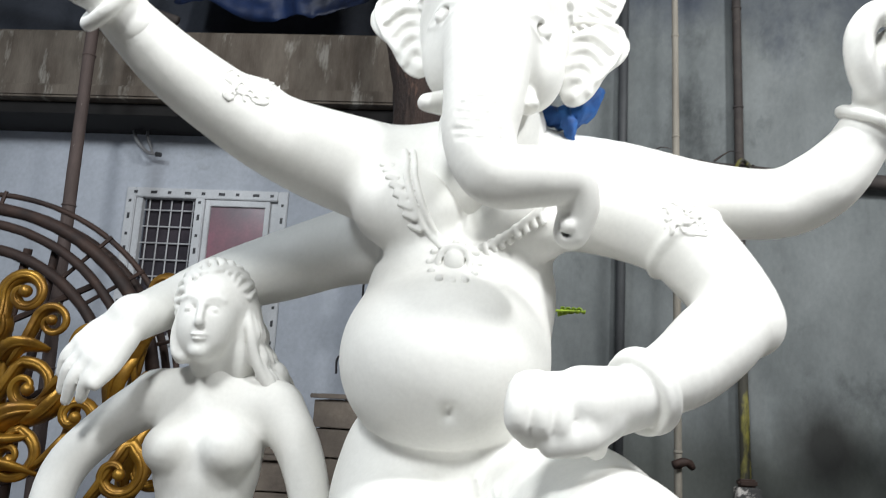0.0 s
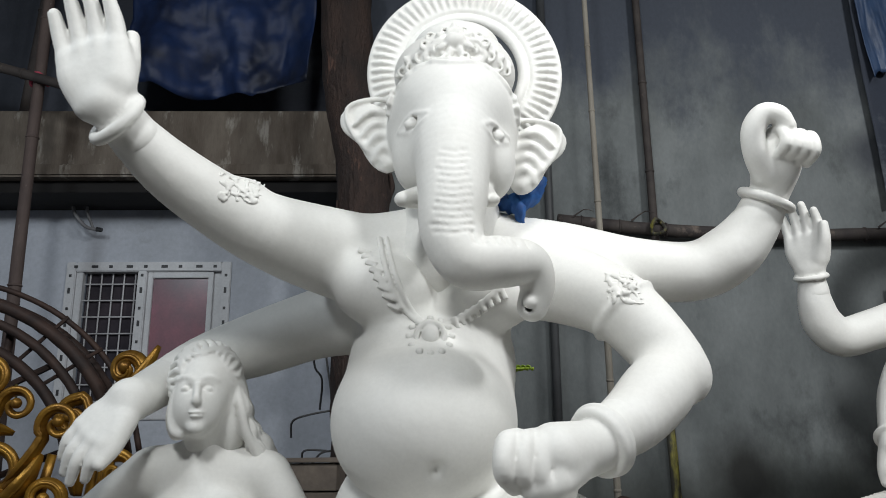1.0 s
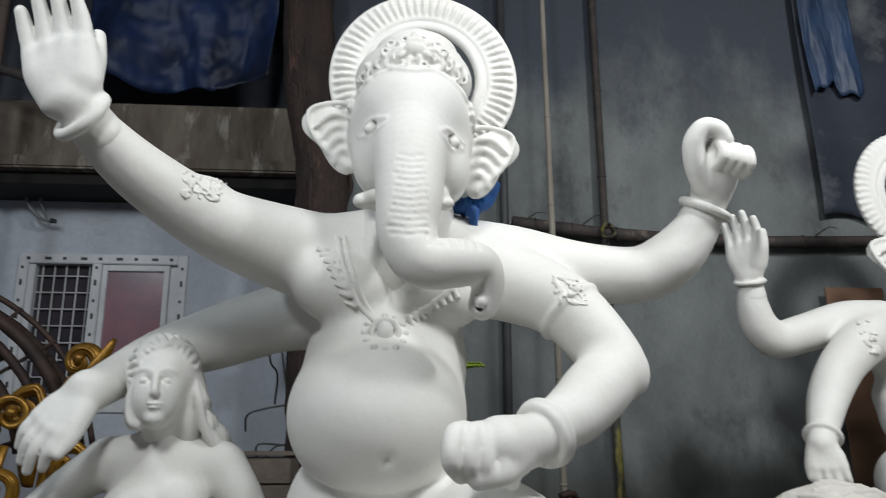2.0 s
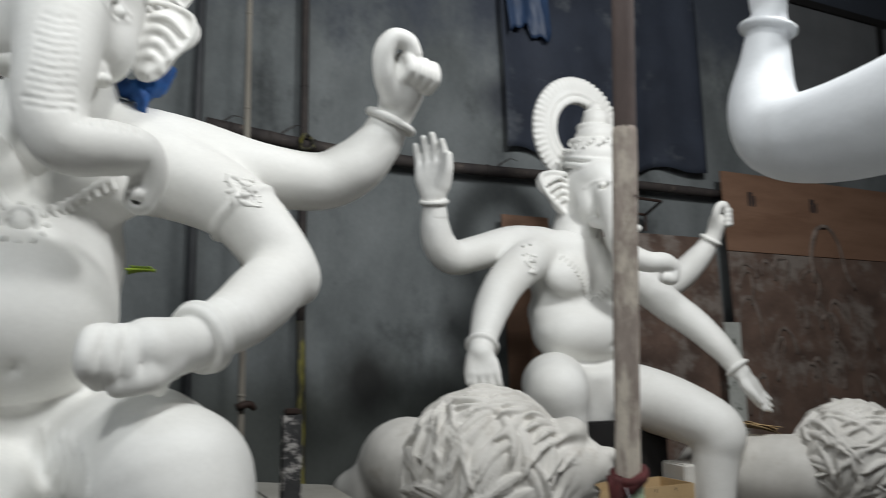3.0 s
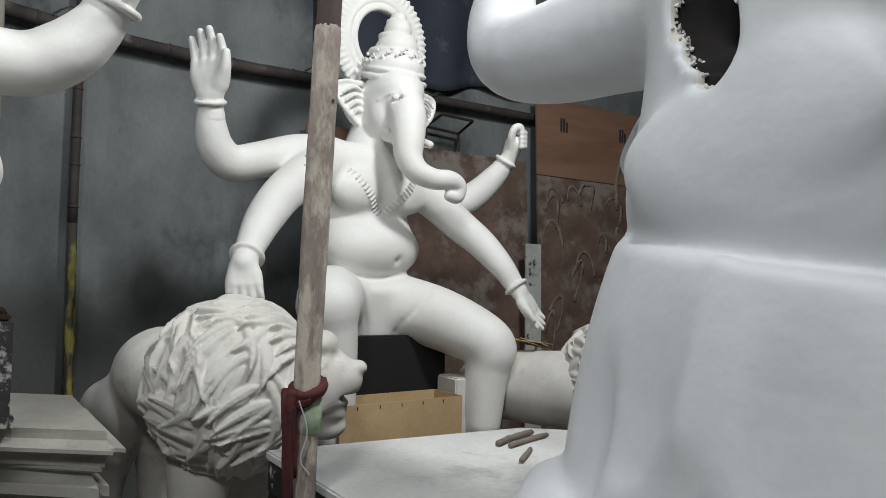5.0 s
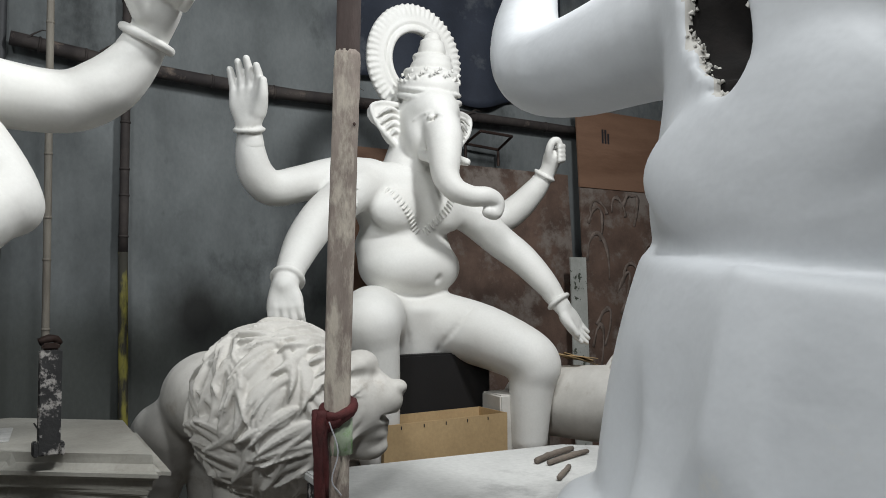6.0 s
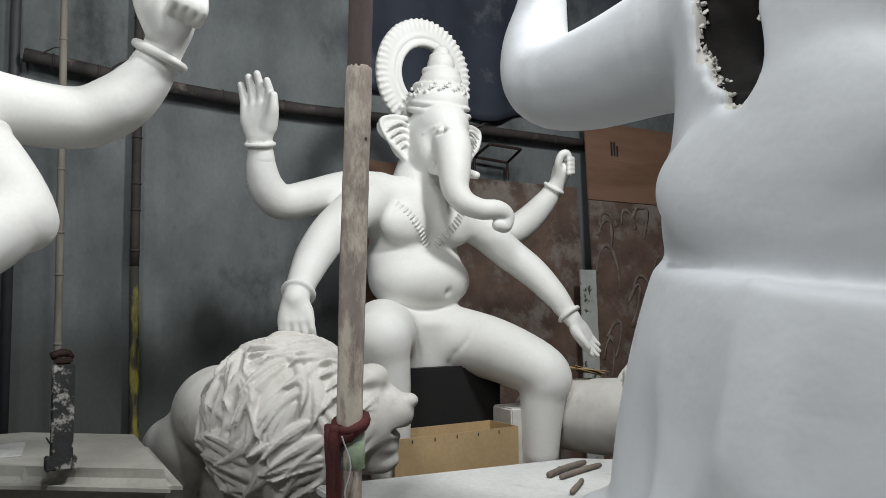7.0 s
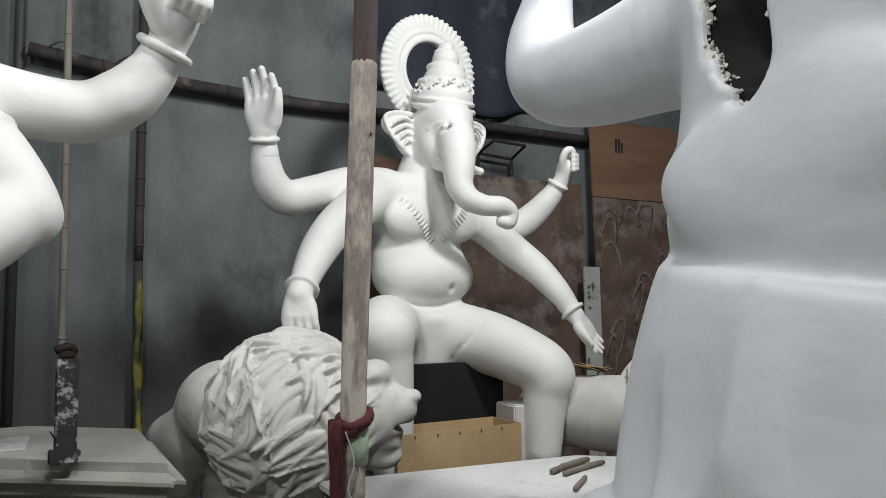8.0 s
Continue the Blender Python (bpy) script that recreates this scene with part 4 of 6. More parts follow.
# ---- the seated statue by the wall ----
def wall_statue():
    b = Clay((1.82, 2.6, 0.70), (4.25, 3.95, 3.02), 0.014)
    b.blob((3.06, 3.52, 2.20), (0.34, 0.20, 0.26), k=0.05)
    b.blob((3.05, 3.52, 2.36), (0.32, 0.15, 0.11), k=0.06)
    b.blob((2.90, 3.36, 2.15), (0.16, 0.09, 0.12), k=0.05)
    b.blob((3.24, 3.36, 2.15), (0.16, 0.09, 0.12), k=0.05)
    b.blob((3.05, 3.52, 1.95), (0.32, 0.20, 0.2), k=0.05)
    b.blob((3.07, 3.47, 1.82), (0.335, 0.24, 0.20), k=0.05)
    b.blob((3.04, 3.54, 1.53), (0.33, 0.22, 0.19), k=0.04)
    b.tube([(2.78, 3.35, 1.70, 0.010), (2.95, 3.24, 1.655, 0.012), (3.15, 3.24, 1.655, 0.012), (3.35, 3.35, 1.70, 0.010)], 0.03, cut=True)
    b.blob((3.15, 3.245, 1.74), (0.022, 0.04, 0.03), k=0.02, cut=True)
    # thighs and shins
    b.tube([(3.22, 3.45, 1.48, 0.20), (3.42, 3.2, 1.40, 0.19), (3.58, 2.98, 1.29, 0.165), (3.62, 2.93, 1.22, 0.15)], 0.05)
    b.tube([(3.62, 2.93, 1.24, 0.145), (3.60, 2.95, 1.05, 0.13), (3.585, 2.95, 0.80, 0.11)], 0.03)
    b.tube([(2.82, 3.42, 1.48, 0.19), (2.66, 3.18, 1.52, 0.185), (2.56, 3.02, 1.49, 0.165)], 0.05)
    b.tube([(2.56, 3.02, 1.49, 0.16), (2.60, 3.02, 1.25, 0.13), (2.62, 3.02, 0.80, 0.11)], 0.03)
    # arms
    b.tube([(2.82, 3.55, 2.36, 0.13), (2.60, 3.52, 2.36, 0.115), (2.36, 3.50, 2.295, 0.105), (2.19, 3.49, 2.255, 0.102), (2.09, 3.47, 2.32, 0.098), (2.045, 3.44, 2.42, 0.085), (2.025, 3.41, 2.53, 0.066)], 0.04)
    b.tube([(2.80, 3.50, 2.32, 0.13), (2.62, 3.38, 2.24, 0.125), (2.40, 3.25, 2.10, 0.112), (2.24, 3.13, 1.95, 0.10), (2.14, 3.03, 1.83, 0.082), (2.07, 2.95, 1.735, 0.064)], 0.05)
    b.tube([(3.34, 3.56, 2.33, 0.12), (3.55, 3.54, 2.22, 0.105), (3.76, 3.5, 2.15, 0.098), (3.88, 3.44, 2.22, 0.095), (3.97, 3.36, 2.34, 0.078), (4.02, 3.31, 2.43, 0.058)], 0.04)
    b.tube([(3.30, 3.48, 2.28, 0.13), (3.48, 3.38, 2.14, 0.115), (3.62, 3.28, 1.99, 0.105), (3.73, 3.18, 1.87, 0.095), (3.80, 3.06, 1.73, 0.078), (3.85, 2.99, 1.62, 0.058)], 0.05)
    # broken edge under the lap, lines of the loincloth
    b.slab((3.05, 3.42, 1.42), (0.20, 0.14, 0.19), (8, 0, 0), 0.05, 0.06)
    b.strip([(2.88, 1.285), (2.98, 1.28), (3.1, 1.28), (3.2, 1.29)], 0.009, 0.008, 5, 0.0, cut=True)
    b.strip([(2.77, 1.60), (2.88, 1.50), (2.95, 1.38), (2.96, 1.28)], 0.010, 0.014, 5, 0.0, cut=True)
    b.strip([(3.35, 1.60), (3.24, 1.50), (3.17, 1.38), (3.15, 1.28)], 0.010, 0.014, 5, 0.0, cut=True)

    h = Clay((2.62, 2.78, 2.0), (3.80, 3.86, 3.64), 0.0095)
    h.blob((3.20, 3.47, 2.74), (0.20, 0.20, 0.22), k=0.03)
    h.blob((3.19, 3.36, 2.80), (0.155, 0.14, 0.12), k=0.05)
    h.blob((3.09, 3.38, 2.62), (0.09, 0.10, 0.12), k=0.05)
    h.blob((3.30, 3.38, 2.62), (0.09, 0.10, 0.12), k=0.05)
    h.tube([(3.15, 3.55, 2.6, 0.15), (3.08, 3.54, 2.38, 0.17)], 0.04)
    h.tube([(3.19, 3.36, 2.76, 0.13), (3.16, 3.22, 2.62, 0.115), (3.12, 3.14, 2.47, 0.098), (3.10, 3.10, 2.35, 0.082), (3.13, 3.05, 2.265, 0.070), (3.22, 3.01, 2.225, 0.062), (3.32, 2.99, 2.225, 0.058), (3.385, 2.99, 2.195, 0.05), (3.375, 2.99, 2.135, 0.044), (3.325, 2.99, 2.135, 0.036)], 0.03, 7)
    for ex in (3.075, 3.315):
        ez = 2.715
        y = h.front(ex, ez)
        h.blob((ex, y + 0.012, ez), (0.042, 0.03, 0.03), k=0.02, cut=True)
        h.blob((ex, y + 0.022, ez), (0.024, 0.02, 0.018), k=0.012)
        h.strip([(ex - 0.05, ez), (ex, ez + 0.034), (ex + 0.05, ez)], 0.008, 0.01, 4)
    h.tube([(3.08, 3.32, 2.50, 0.035), (3.045, 3.2, 2.46, 0.024)], 0.015)
    h.tube([(3.28, 3.32, 2.50, 0.035), (3.32, 3.2, 2.46, 0.024)], 0.015)
    for o, ox in ((-1, 3.005), (1, 3.40)):
        h.blob((ox + o * 0.085, 3.53, 2.76), (0.115, 0.024, 0.08), (0, o * -18, o * 14), 0.02)
        h.blob((ox + o * 0.05, 3.52, 2.68), (0.065, 0.024, 0.115), (0, o * 22, o * 14), 0.03)
        h.tube([(ox, 3.51, 2.84, 0.018), (ox + o * 0.10, 3.52, 2.845, 0.014), (ox + o * 0.175, 3.53, 2.81, 0.013), (ox + o * 0.14, 3.51, 2.70, 0.013), (ox + o * 0.03, 3.49, 2.585, 0.016)], 0.012)
        for j in range(4):
            z = 2.79 - 0.045 * j
            h.tube([(ox, 3.49, z, 0.010), (ox + o * (0.075 - 0.012 * j), 3.475, z + 0.012, 0.014), (ox + o * (0.14 - 0.022 * j), 3.49, z - 0.03, 0.008)], 0.012)
    h.blob((3.22, 3.48, 2.95), (0.195, 0.19, 0.13), k=0.015)
    h.ring((3.215, 3.47, 2.89), 0.192, 0.020, (14, 0, 0), 0.006)
    h.ring((3.22, 3.475, 2.94), 0.192, 0.014, (14, 0, 0), 0.006)
    for i in range(40):
        a = 2 * math.pi * i / 40
        h.blob((3.22 + 0.196 * math.cos(a), 3.48 + 0.19 * math.sin(a), 2.985 + 0.02 * (i % 3) - 0.05 * math.sin(a) * 0.4), (0.013, 0.009, 0.018), k=0.008)
    h.ring((3.24, 3.50, 3.06), 0.145, 0.03, (10, 0, 0), 0.008)
    h.blob((3.25, 3.50, 3.10), (0.14, 0.14, 0.09), k=0.01)
    h.ring((3.26, 3.51, 3.17), 0.10, 0.028, (10, 0, 0), 0.008)
    h.blob((3.26, 3.51, 3.22), (0.09, 0.09, 0.08), k=0.01)
    h.ring((3.265, 3.515, 3.275), 0.06, 0.02, (10, 0, 0), 0.008)
    h.blob((3.27, 3.52, 3.31), (0.055, 0.055, 0.045), k=0.01)
    hc = (3.215, 3.66, 3.18)
    h.ring(hc, 0.268, 0.088, (90, 0, 0), 0.01, 0.035, tall=1.08)
    h.ring((hc[0], hc[1] - 0.025, hc[2]), 0.200, 0.022, (90, 0, 0), 0.008, tall=1.08)
    h.ring((hc[0], hc[1] - 0.03, hc[2]), 0.245, 0.014, (90, 0, 0), 0.006, tall=1.08)
    for i in range(54):
        a = 2 * math.pi * i / 54
        c, s = math.cos(a), 1.08 * math.sin(a)
        h.tube([(hc[0] + 0.268 * c, hc[1] - 0.026, hc[2] + 0.268 * s, 0.007), (hc[0] + 0.305 * c, hc[1] - 0.030, hc[2] + 0.305 * s, 0.011), (hc[0] + 0.350 * c, hc[1] - 0.018, hc[2] + 0.350 * s, 0.012)], 0.006, 2)

    u = Clay((1.78, 3.05, 2.44), (2.28, 3.62, 3.06), 0.008)
    u.tube([(2.035, 3.42, 2.48, 0.074), (2.02, 3.40, 2.57, 0.06)], 0.01)
    bangle(u, (2.02, 3.40, 2.555), (-0.02, -0.03, 0.12), 0.075, 0.013, 0.006)
    hand(u, (2.012, 3.385, 2.60), (-0.08, -0.06, 1), (-0.62, 0.78, 0), 0.33, (6, 14), 1, (0.80, 0.42, 0.25))
    w = Clay((1.86, 2.62, 1.45), (2.30, 3.12, 1.90), 0.008)
    w.tube([(2.105, 2.99, 1.78, 0.074), (2.045, 2.92, 1.70, 0.062)], 0.01)
    bangle(w, (2.075, 2.955, 1.735), (-0.06, -0.07, -0.09), 0.075, 0.015, 0.006)
    hand(w, (2.045, 2.92, 1.70), (-0.02, -0.35, -0.75), (-0.86, 0.5, -0.1), 0.24, (10, 30), -1, (0.8, 0.4, 0.1))
    f = Clay((3.86, 3.02, 2.34), (4.24, 3.44, 2.74), 0.008)
    f.tube([(4.0, 3.33, 2.40, 0.064), (4.035, 3.29, 2.47, 0.055), (4.045, 3.25, 2.56, 0.062)], 0.01)
    bangle(f, (4.02, 3.305, 2.445), (0.03, -0.05, 0.09), 0.066, 0.013, 0.006)
    f.tube([(4.01, 3.24, 2.54, 0.028), (3.985, 3.21, 2.60, 0.026), (3.995, 3.19, 2.65, 0.026), (4.03, 3.18, 2.66, 0.026), (4.055, 3.18, 2.62, 0.022)], 0.01)
    for i in range(4):
        z = 2.63 - 0.03 * i
        f.tube([(4.09, 3.25, z, 0.02), (4.085, 3.19, z, 0.02), (4.04, 3.17, z - 0.01, 0.018)], 0.005)
    g = Clay((3.72, 2.66, 1.22), (4.2, 3.1, 1.74), 0.008)
    g.tube([(3.83, 3.02, 1.66, 0.066), (3.865, 2.97, 1.58, 0.055)], 0.01)
    bangle(g, (3.855, 2.985, 1.605), (0.05, -0.07, -0.11), 0.068, 0.014, 0.006)
    hand(g, (3.875, 2.955, 1.555), (0.42, -0.25, -0.75), (0.75, 0.35, 0.4), 0.24, (4, 10), 1, (0.9, 0.3, 0.35))
    n = Clay((2.44, 3.1, 1.95), (3.4, 3.6, 2.40), 0.008)
    for i in range(13):
        t = i / 12
        x, z = 2.84 + 0.20 * t, 2.27 - 0.24 * t
        n.slab((x, b.front(x, z), z), (0.026, 0.014, 0.007), (0, -45, 0), 0.004, 0.003)
        x, z = 3.30 - 0.20 * t, 2.27 - 0.24 * t
        n.slab((x, b.front(x, z), z), (0.026, 0.014, 0.007), (0, 45, 0), 0.004, 0.003)
    rng = random.Random(9)
    for i in range(30):
        x, z = 2.54 + rng.uniform(-0.05, 0.05), 2.24 + rng.uniform(-0.09, 0.09)
        y = b.front(x, z)
        if y < 3.6:
            n.blob((x, y, z), (0.014, 0.012, 0.012), (0, rng.uniform(0, 180), 0), 0.005)
    return cast("statue", [b, h, u, w, f, g, n], PLASTER, "white plaster statue with trunk seated between two lions", "statue")


wall_statue()


def lion(name_label, c, R, way, body, legs, seed, amount):
    b = Clay([c[0] - R * 1.5 - 0.35, c[1] - R * 1.5 - 0.3, -0.01], [c[0] + R * 1.5 + 0.4, c[1] + R * 1.4 + 1.1, c[2] + R * 1.3], 0.014)
    d = Vector(way).normalized()
    side = d.cross(Vector((0, 0, 1))).normalized()
    b.tube(body, 0.06)
    for leg in legs:
        b.tube(leg, 0.05)
    h = Clay([x - R * 1.6 for x in c], [x + R * 1.6 for x in c], 0.0066)
    cc = Vector(c)
    h.mane(c, R * 1.0, way, amount, R * 0.125, seed)
    ang = math.degrees(math.atan2(d.y, d.x))
    snout = cc + d * R * 0.95 + Vector((0, 0, -0.02))
    h.blob(snout, (R * 0.42, R * 0.40, R * 0.46), (0, 0, ang), 0.06)
    muzzle = cc + d * R * 1.22 + Vector((0, 0, -R * 0.02))
    h.blob(muzzle, (R * 0.26, R * 0.25, R * 0.22), (0, 12, ang), 0.05)
    h.blob(muzzle + d * R * 0.2 + Vector((0, 0, R * 0.1)), (R * 0.11, R * 0.12, R * 0.09), (0, 0, ang), 0.02)
    h.blob(cc + d * R * 1.1 + Vector((0, 0, -R * 0.40)), (R * 0.2, R * 0.2, R * 0.13), (0, 10, ang), 0.03)
    h.tube([(*(cc + d * R * 0.75 + Vector((0, 0, -R * 0.45))), R * 0.22), (*(cc + d * R * 1.08 + Vector((0, 0, -R * 0.58))), R * 0.15), (*(cc + d * R * 1.20 + Vector((0, 0, -R * 0.58))), R * 0.10)], 0.03)
    h.blob(cc + d * R * 1.3 + Vector((0, 0, -R * 0.24)), (R * 0.2, R * 0.26, R * 0.055), (0, 10, ang), 0.015, cut=True)
    h.blob(cc + d * R * 0.98 + Vector((0, 0, R * 0.4)), (R * 0.2, R * 0.34, R * 0.16), (0, 0, ang), 0.04)
    for o in (-1, 1):
        h.blob(cc + d * R * 1.2 + side * o * R * 0.22 + Vector((0, 0, R * 0.25)), (R * 0.07, R * 0.1, R * 0.07), (0, 0, ang), 0.02, cut=True)
    return cast("lion_statue", [b, h], RAW_PLASTER, name_label, "statue", "lions beside the seated statue", ease=0)


lion("raw plaster lion with a deeply curled mane", (1.89, 2.58, 1.17), 0.372, (0.80, -0.52, 0.10), [(1.88, 2.70, 1.05, 0.26), (1.82, 2.95, 1.10, 0.22), (1.77, 3.2, 1.15, 0.23), (1.79, 3.45, 1.07, 0.20)],
     [[(1.78, 2.66, 0.95, 0.16), (1.74, 2.58, 0.5, 0.1), (1.74, 2.5, 0.05, 0.1)], [(1.98, 2.72, 0.95, 0.14), (2.0, 2.66, 0.5, 0.09), (2.0, 2.58, 0.05, 0.1)], [(1.60, 3.4, 0.95, 0.17), (1.58, 3.5, 0.5, 0.09), (1.58, 3.45, 0.05, 0.09)], [(1.84, 3.4, 0.95, 0.15), (1.84, 3.5, 0.5, 0.09), (1.84, 3.45, 0.05, 0.09)]], 3, 250)
lion("raw plaster lion turned the other way, curled mane", (4.23, 2.52, 1.11), 0.31, (0.95, -0.25, 0.05), [(4.18, 2.62, 1.0, 0.23), (4.0, 2.78, 0.99, 0.23), (3.92, 3.05, 0.98, 0.22), (3.9, 3.3, 0.95, 0.2)],
     [[(4.12, 2.6, 0.9, 0.14), (4.12, 2.5, 0.45, 0.09), (4.12, 2.45, 0.05, 0.09)], [(4.34, 2.66, 0.9, 0.12), (4.36, 2.6, 0.45, 0.08), (4.36, 2.56, 0.05, 0.09)], [(3.88, 3.3, 0.9, 0.14), (3.88, 3.34, 0.05, 0.09)]], 11, 210)


# ---- the near statue, seen from its back ----
def back_statue():
    b = Clay((1.50, -1.0, 1.04), (3.0, 1.62, 3.15), 0.0105)
    b.ease = 2
    # wrapped lower garment with a flat upper edge
    b.blob((2.28, 0.18, 0.95), (0.49, 0.67, 1.30), k=0.02)
    b.slab((2.28, 0.19, 2.235), (0.9, 0.9, 0.5), (7.0, -2.5, 0), 0.01, 0.03, cut=True)
    b.tube([(2.06, 0.78, 1.10, 0.105), (1.86, 0.58, 1.08, 0.105), (1.77, 0.1, 1.07, 0.105), (1.78, -0.4, 1.07, 0.105)], 0.05)
    # back, loins, shoulder blades
    b.blob((2.29, 0.18, 1.92), (0.365, 0.485, 0.60), k=0.025)
    b.blob((2.29, 0.20, 1.86), (0.36, 0.485, 0.34), k=0.04)
    b.blob((2.30, 0.13, 2.40), (0.37, 0.53, 0.46), k=0.12)
    b.tube([(2.28, 0.40, 2.39, 0.23), (2.24, 0.72, 2.355, 0.172), (2.23, 1.02, 2.345, 0.150), (2.235, 1.21, 2.39, 0.135), (2.265, 1.295, 2.52, 0.115), (2.30, 1.305, 2.68, 0.085), (2.31, 1.29, 2.82, 0.066)], 0.05)
    bangle(b, (2.31, 1.292, 2.80), (0.02, -0.02, 0.12), 0.084, 0.016, 0.008)
    hand(b, (2.31, 1.28, 2.86), (0.02, -0.1, 1), (-0.3, -1, 0), 0.28, (5, 10), 1, (0.8, 0.4, 0))
    b.tube([(2.52, 0.60, 2.22, 0.16), (2.50, 0.74, 2.10, 0.14), (2.49, 0.86, 2.04, 0.085), (2.49, 0.91, 2.03, 0.05)], 0.05)
    b.blob((2.26, 0.46, 2.76), (0.10, 0.13, 0.09), k=0.03)
    # seam down the garment, shallow dents and folds
    b.tube([(b.side(0.21 + 0.10 * (1.7 - z), z) + 0.012, 0.21 + 0.10 * (1.7 - z), z, 0.017) for z in (1.70, 1.55, 1.40, 1.25, 1.12)], 0.03)
    for y, z, ry, rz in ((0.38, 1.50, 0.10, 0.22), (-0.02, 1.45, 0.12, 0.25), (0.55, 1.35, 0.08, 0.2), (0.30, 1.25, 0.14, 0.10)):
        b.blob((b.side(y, z) - 0.030, y, z), (0.035, ry, rz), (6, 0, 0), 0.05, cut=True)
    for y, z in ((0.08, 2.0), (0.35, 1.92), (-0.1, 2.3)):
        b.blob((b.side(y, z) + 0.02, y, z), (0.04, 0.16, 0.11), k=0.06)
    # ragged opening broken into the back
    hole = [((1.93, 0.335, 2.28), (0.24, 0.106, 0.155)), ((1.92, 0.295, 2.165), (0.22, 0.070, 0.105)), ((1.95, 0.345, 2.40), (0.24, 0.110, 0.13))]
    skin = np.array([[b.side(0.16 + 0.02 * i, 2.02 + 0.02 * j) for j in range(32)] for i in range(20)])

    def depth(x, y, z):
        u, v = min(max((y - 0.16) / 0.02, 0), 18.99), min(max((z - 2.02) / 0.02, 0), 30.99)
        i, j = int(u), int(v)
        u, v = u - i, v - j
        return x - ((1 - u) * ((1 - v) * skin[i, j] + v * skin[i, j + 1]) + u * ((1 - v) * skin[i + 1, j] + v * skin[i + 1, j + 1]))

    for c, r in hole:
        b.blob(c, r, (0, 0, -20), 0.02, cut=True)
    rng = random.Random(21)
    for i in range(70):
        a = 2 * math.pi * i / 70 + rng.uniform(-0.05, 0.05)
        y, z = 0.330 + 0.108 * math.cos(a) - 0.02 * (math.sin(a) < -0.4), 2.295 + 0.215 * math.sin(a)
        if z < 2.52:
            x = b.side(y, z)
            if x < 2.1:
                s = rng.uniform(0.008, 0.024)
                b.blob((x + 0.008, y - 0.012 * math.cos(a), z - 0.014 * math.sin(a)), (0.016, s, rng.uniform(0.007, 0.018)), (rng.uniform(0, 90), 0, 0), 0.006)
    ob = cast("statue", [b], PRIMED, "white primed plaster statue seen from behind, hole in its back", "statue")
    # deep faces take the near-black that paints the shade inside the hole
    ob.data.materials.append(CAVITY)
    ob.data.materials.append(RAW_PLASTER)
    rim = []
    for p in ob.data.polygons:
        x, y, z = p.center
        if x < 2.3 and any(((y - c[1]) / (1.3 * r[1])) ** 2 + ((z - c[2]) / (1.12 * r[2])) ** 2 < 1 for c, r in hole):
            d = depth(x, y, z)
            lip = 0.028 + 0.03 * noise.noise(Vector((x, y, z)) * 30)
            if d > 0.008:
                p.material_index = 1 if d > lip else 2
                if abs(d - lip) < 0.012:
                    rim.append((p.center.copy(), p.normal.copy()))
    # crumbs of broken plaster and straw along the lip
    bm = bmesh.new()
    bm.from_mesh(ob.data)
    for at, n in rng.sample(rim, min(130, len(rim))):
        s = rng.uniform(0.003, 0.009)
        m = Matrix.Translation(at + n * 0.3 * s) @ pose(0, 0, 0, rng.uniform(0, 180), rng.uniform(0, 180), 0) @ Matrix.Diagonal((s, s * rng.uniform(0.6, 1.3), s * rng.uniform(0.4, 0.9), 1))
        made = bmesh.ops.create_icosphere(bm, subdivisions=1, radius=1.0, matrix=m)["verts"]
        for v in made:
            v.co += Vector((rng.uniform(-1, 1), rng.uniform(-1, 1), rng.uniform(-1, 1))) * 0.25 * s
        for f in {f for v in made for f in v.link_faces}:
            f.material_index = 2
    bm.to_mesh(ob.data)
    bm.free()
    return ob


back_statue()


# ---- plinths, boxes, seat ----
def prism(bm, outline, z0, z1, bevel=0.0):
    vs = [bm.verts.new((x, y, z0)) for x, y in outline]
    f = bm.faces.new(vs)
    f.normal_update()
    if f.normal.z > 0:
        f.normal_flip()
    r = bmesh.ops.extrude_face_region(bm, geom=[f])
    up = [v for v in r["geom"] if isinstance(v, bmesh.types.BMVert)]
    for v in up:
        v.co.z = z1
    bmesh.ops.recalc_face_normals(bm, faces=bm.faces)
    if bevel:
        bmesh.ops.bevel(bm, geom=[e for e in bm.edges if e.is_valid], offset=bevel, segments=3, affect="EDGES")
    return bm


def grown(outline, d):
    cx, cy = sum(p[0] for p in outline) / len(outline), sum(p[1] for p in outline) / len(outline)
    out = []
    for x, y in outline:
        l = math.hypot(x - cx, y - cy)
        out.append((x + (x - cx) / l * d, y + (y - cy) / l * d))
    return out


PLINTH_PAINT = material("grey_white_plinth_paint", (0.42, 0.41, 0.37), (0.31, 0.295, 0.26), 0.7, scale=2.5, fine=55, bump=0.3, third=(0.22, 0.20, 0.17), third_at=(0.58, 0.74), third_scale=4)
SHEET = material("plaster_dusted_sheet", (0.60, 0.60, 0.58), (0.50, 0.50, 0.485), 0.75, scale=2.2, fine=55, bump=0.3, third=(0.36, 0.36, 0.35), third_at=(0.55, 0.68), third_scale=3.2)
DARK_TIN = material("splashed_black_iron", (0.02, 0.02, 0.022), (0.035, 0.03, 0.03), 0.5, metal=0.3, scale=6, fine=60, bump=0.3, third=(0.55, 0.54, 0.52), third_at=(0.63, 0.66), third_scale=14)


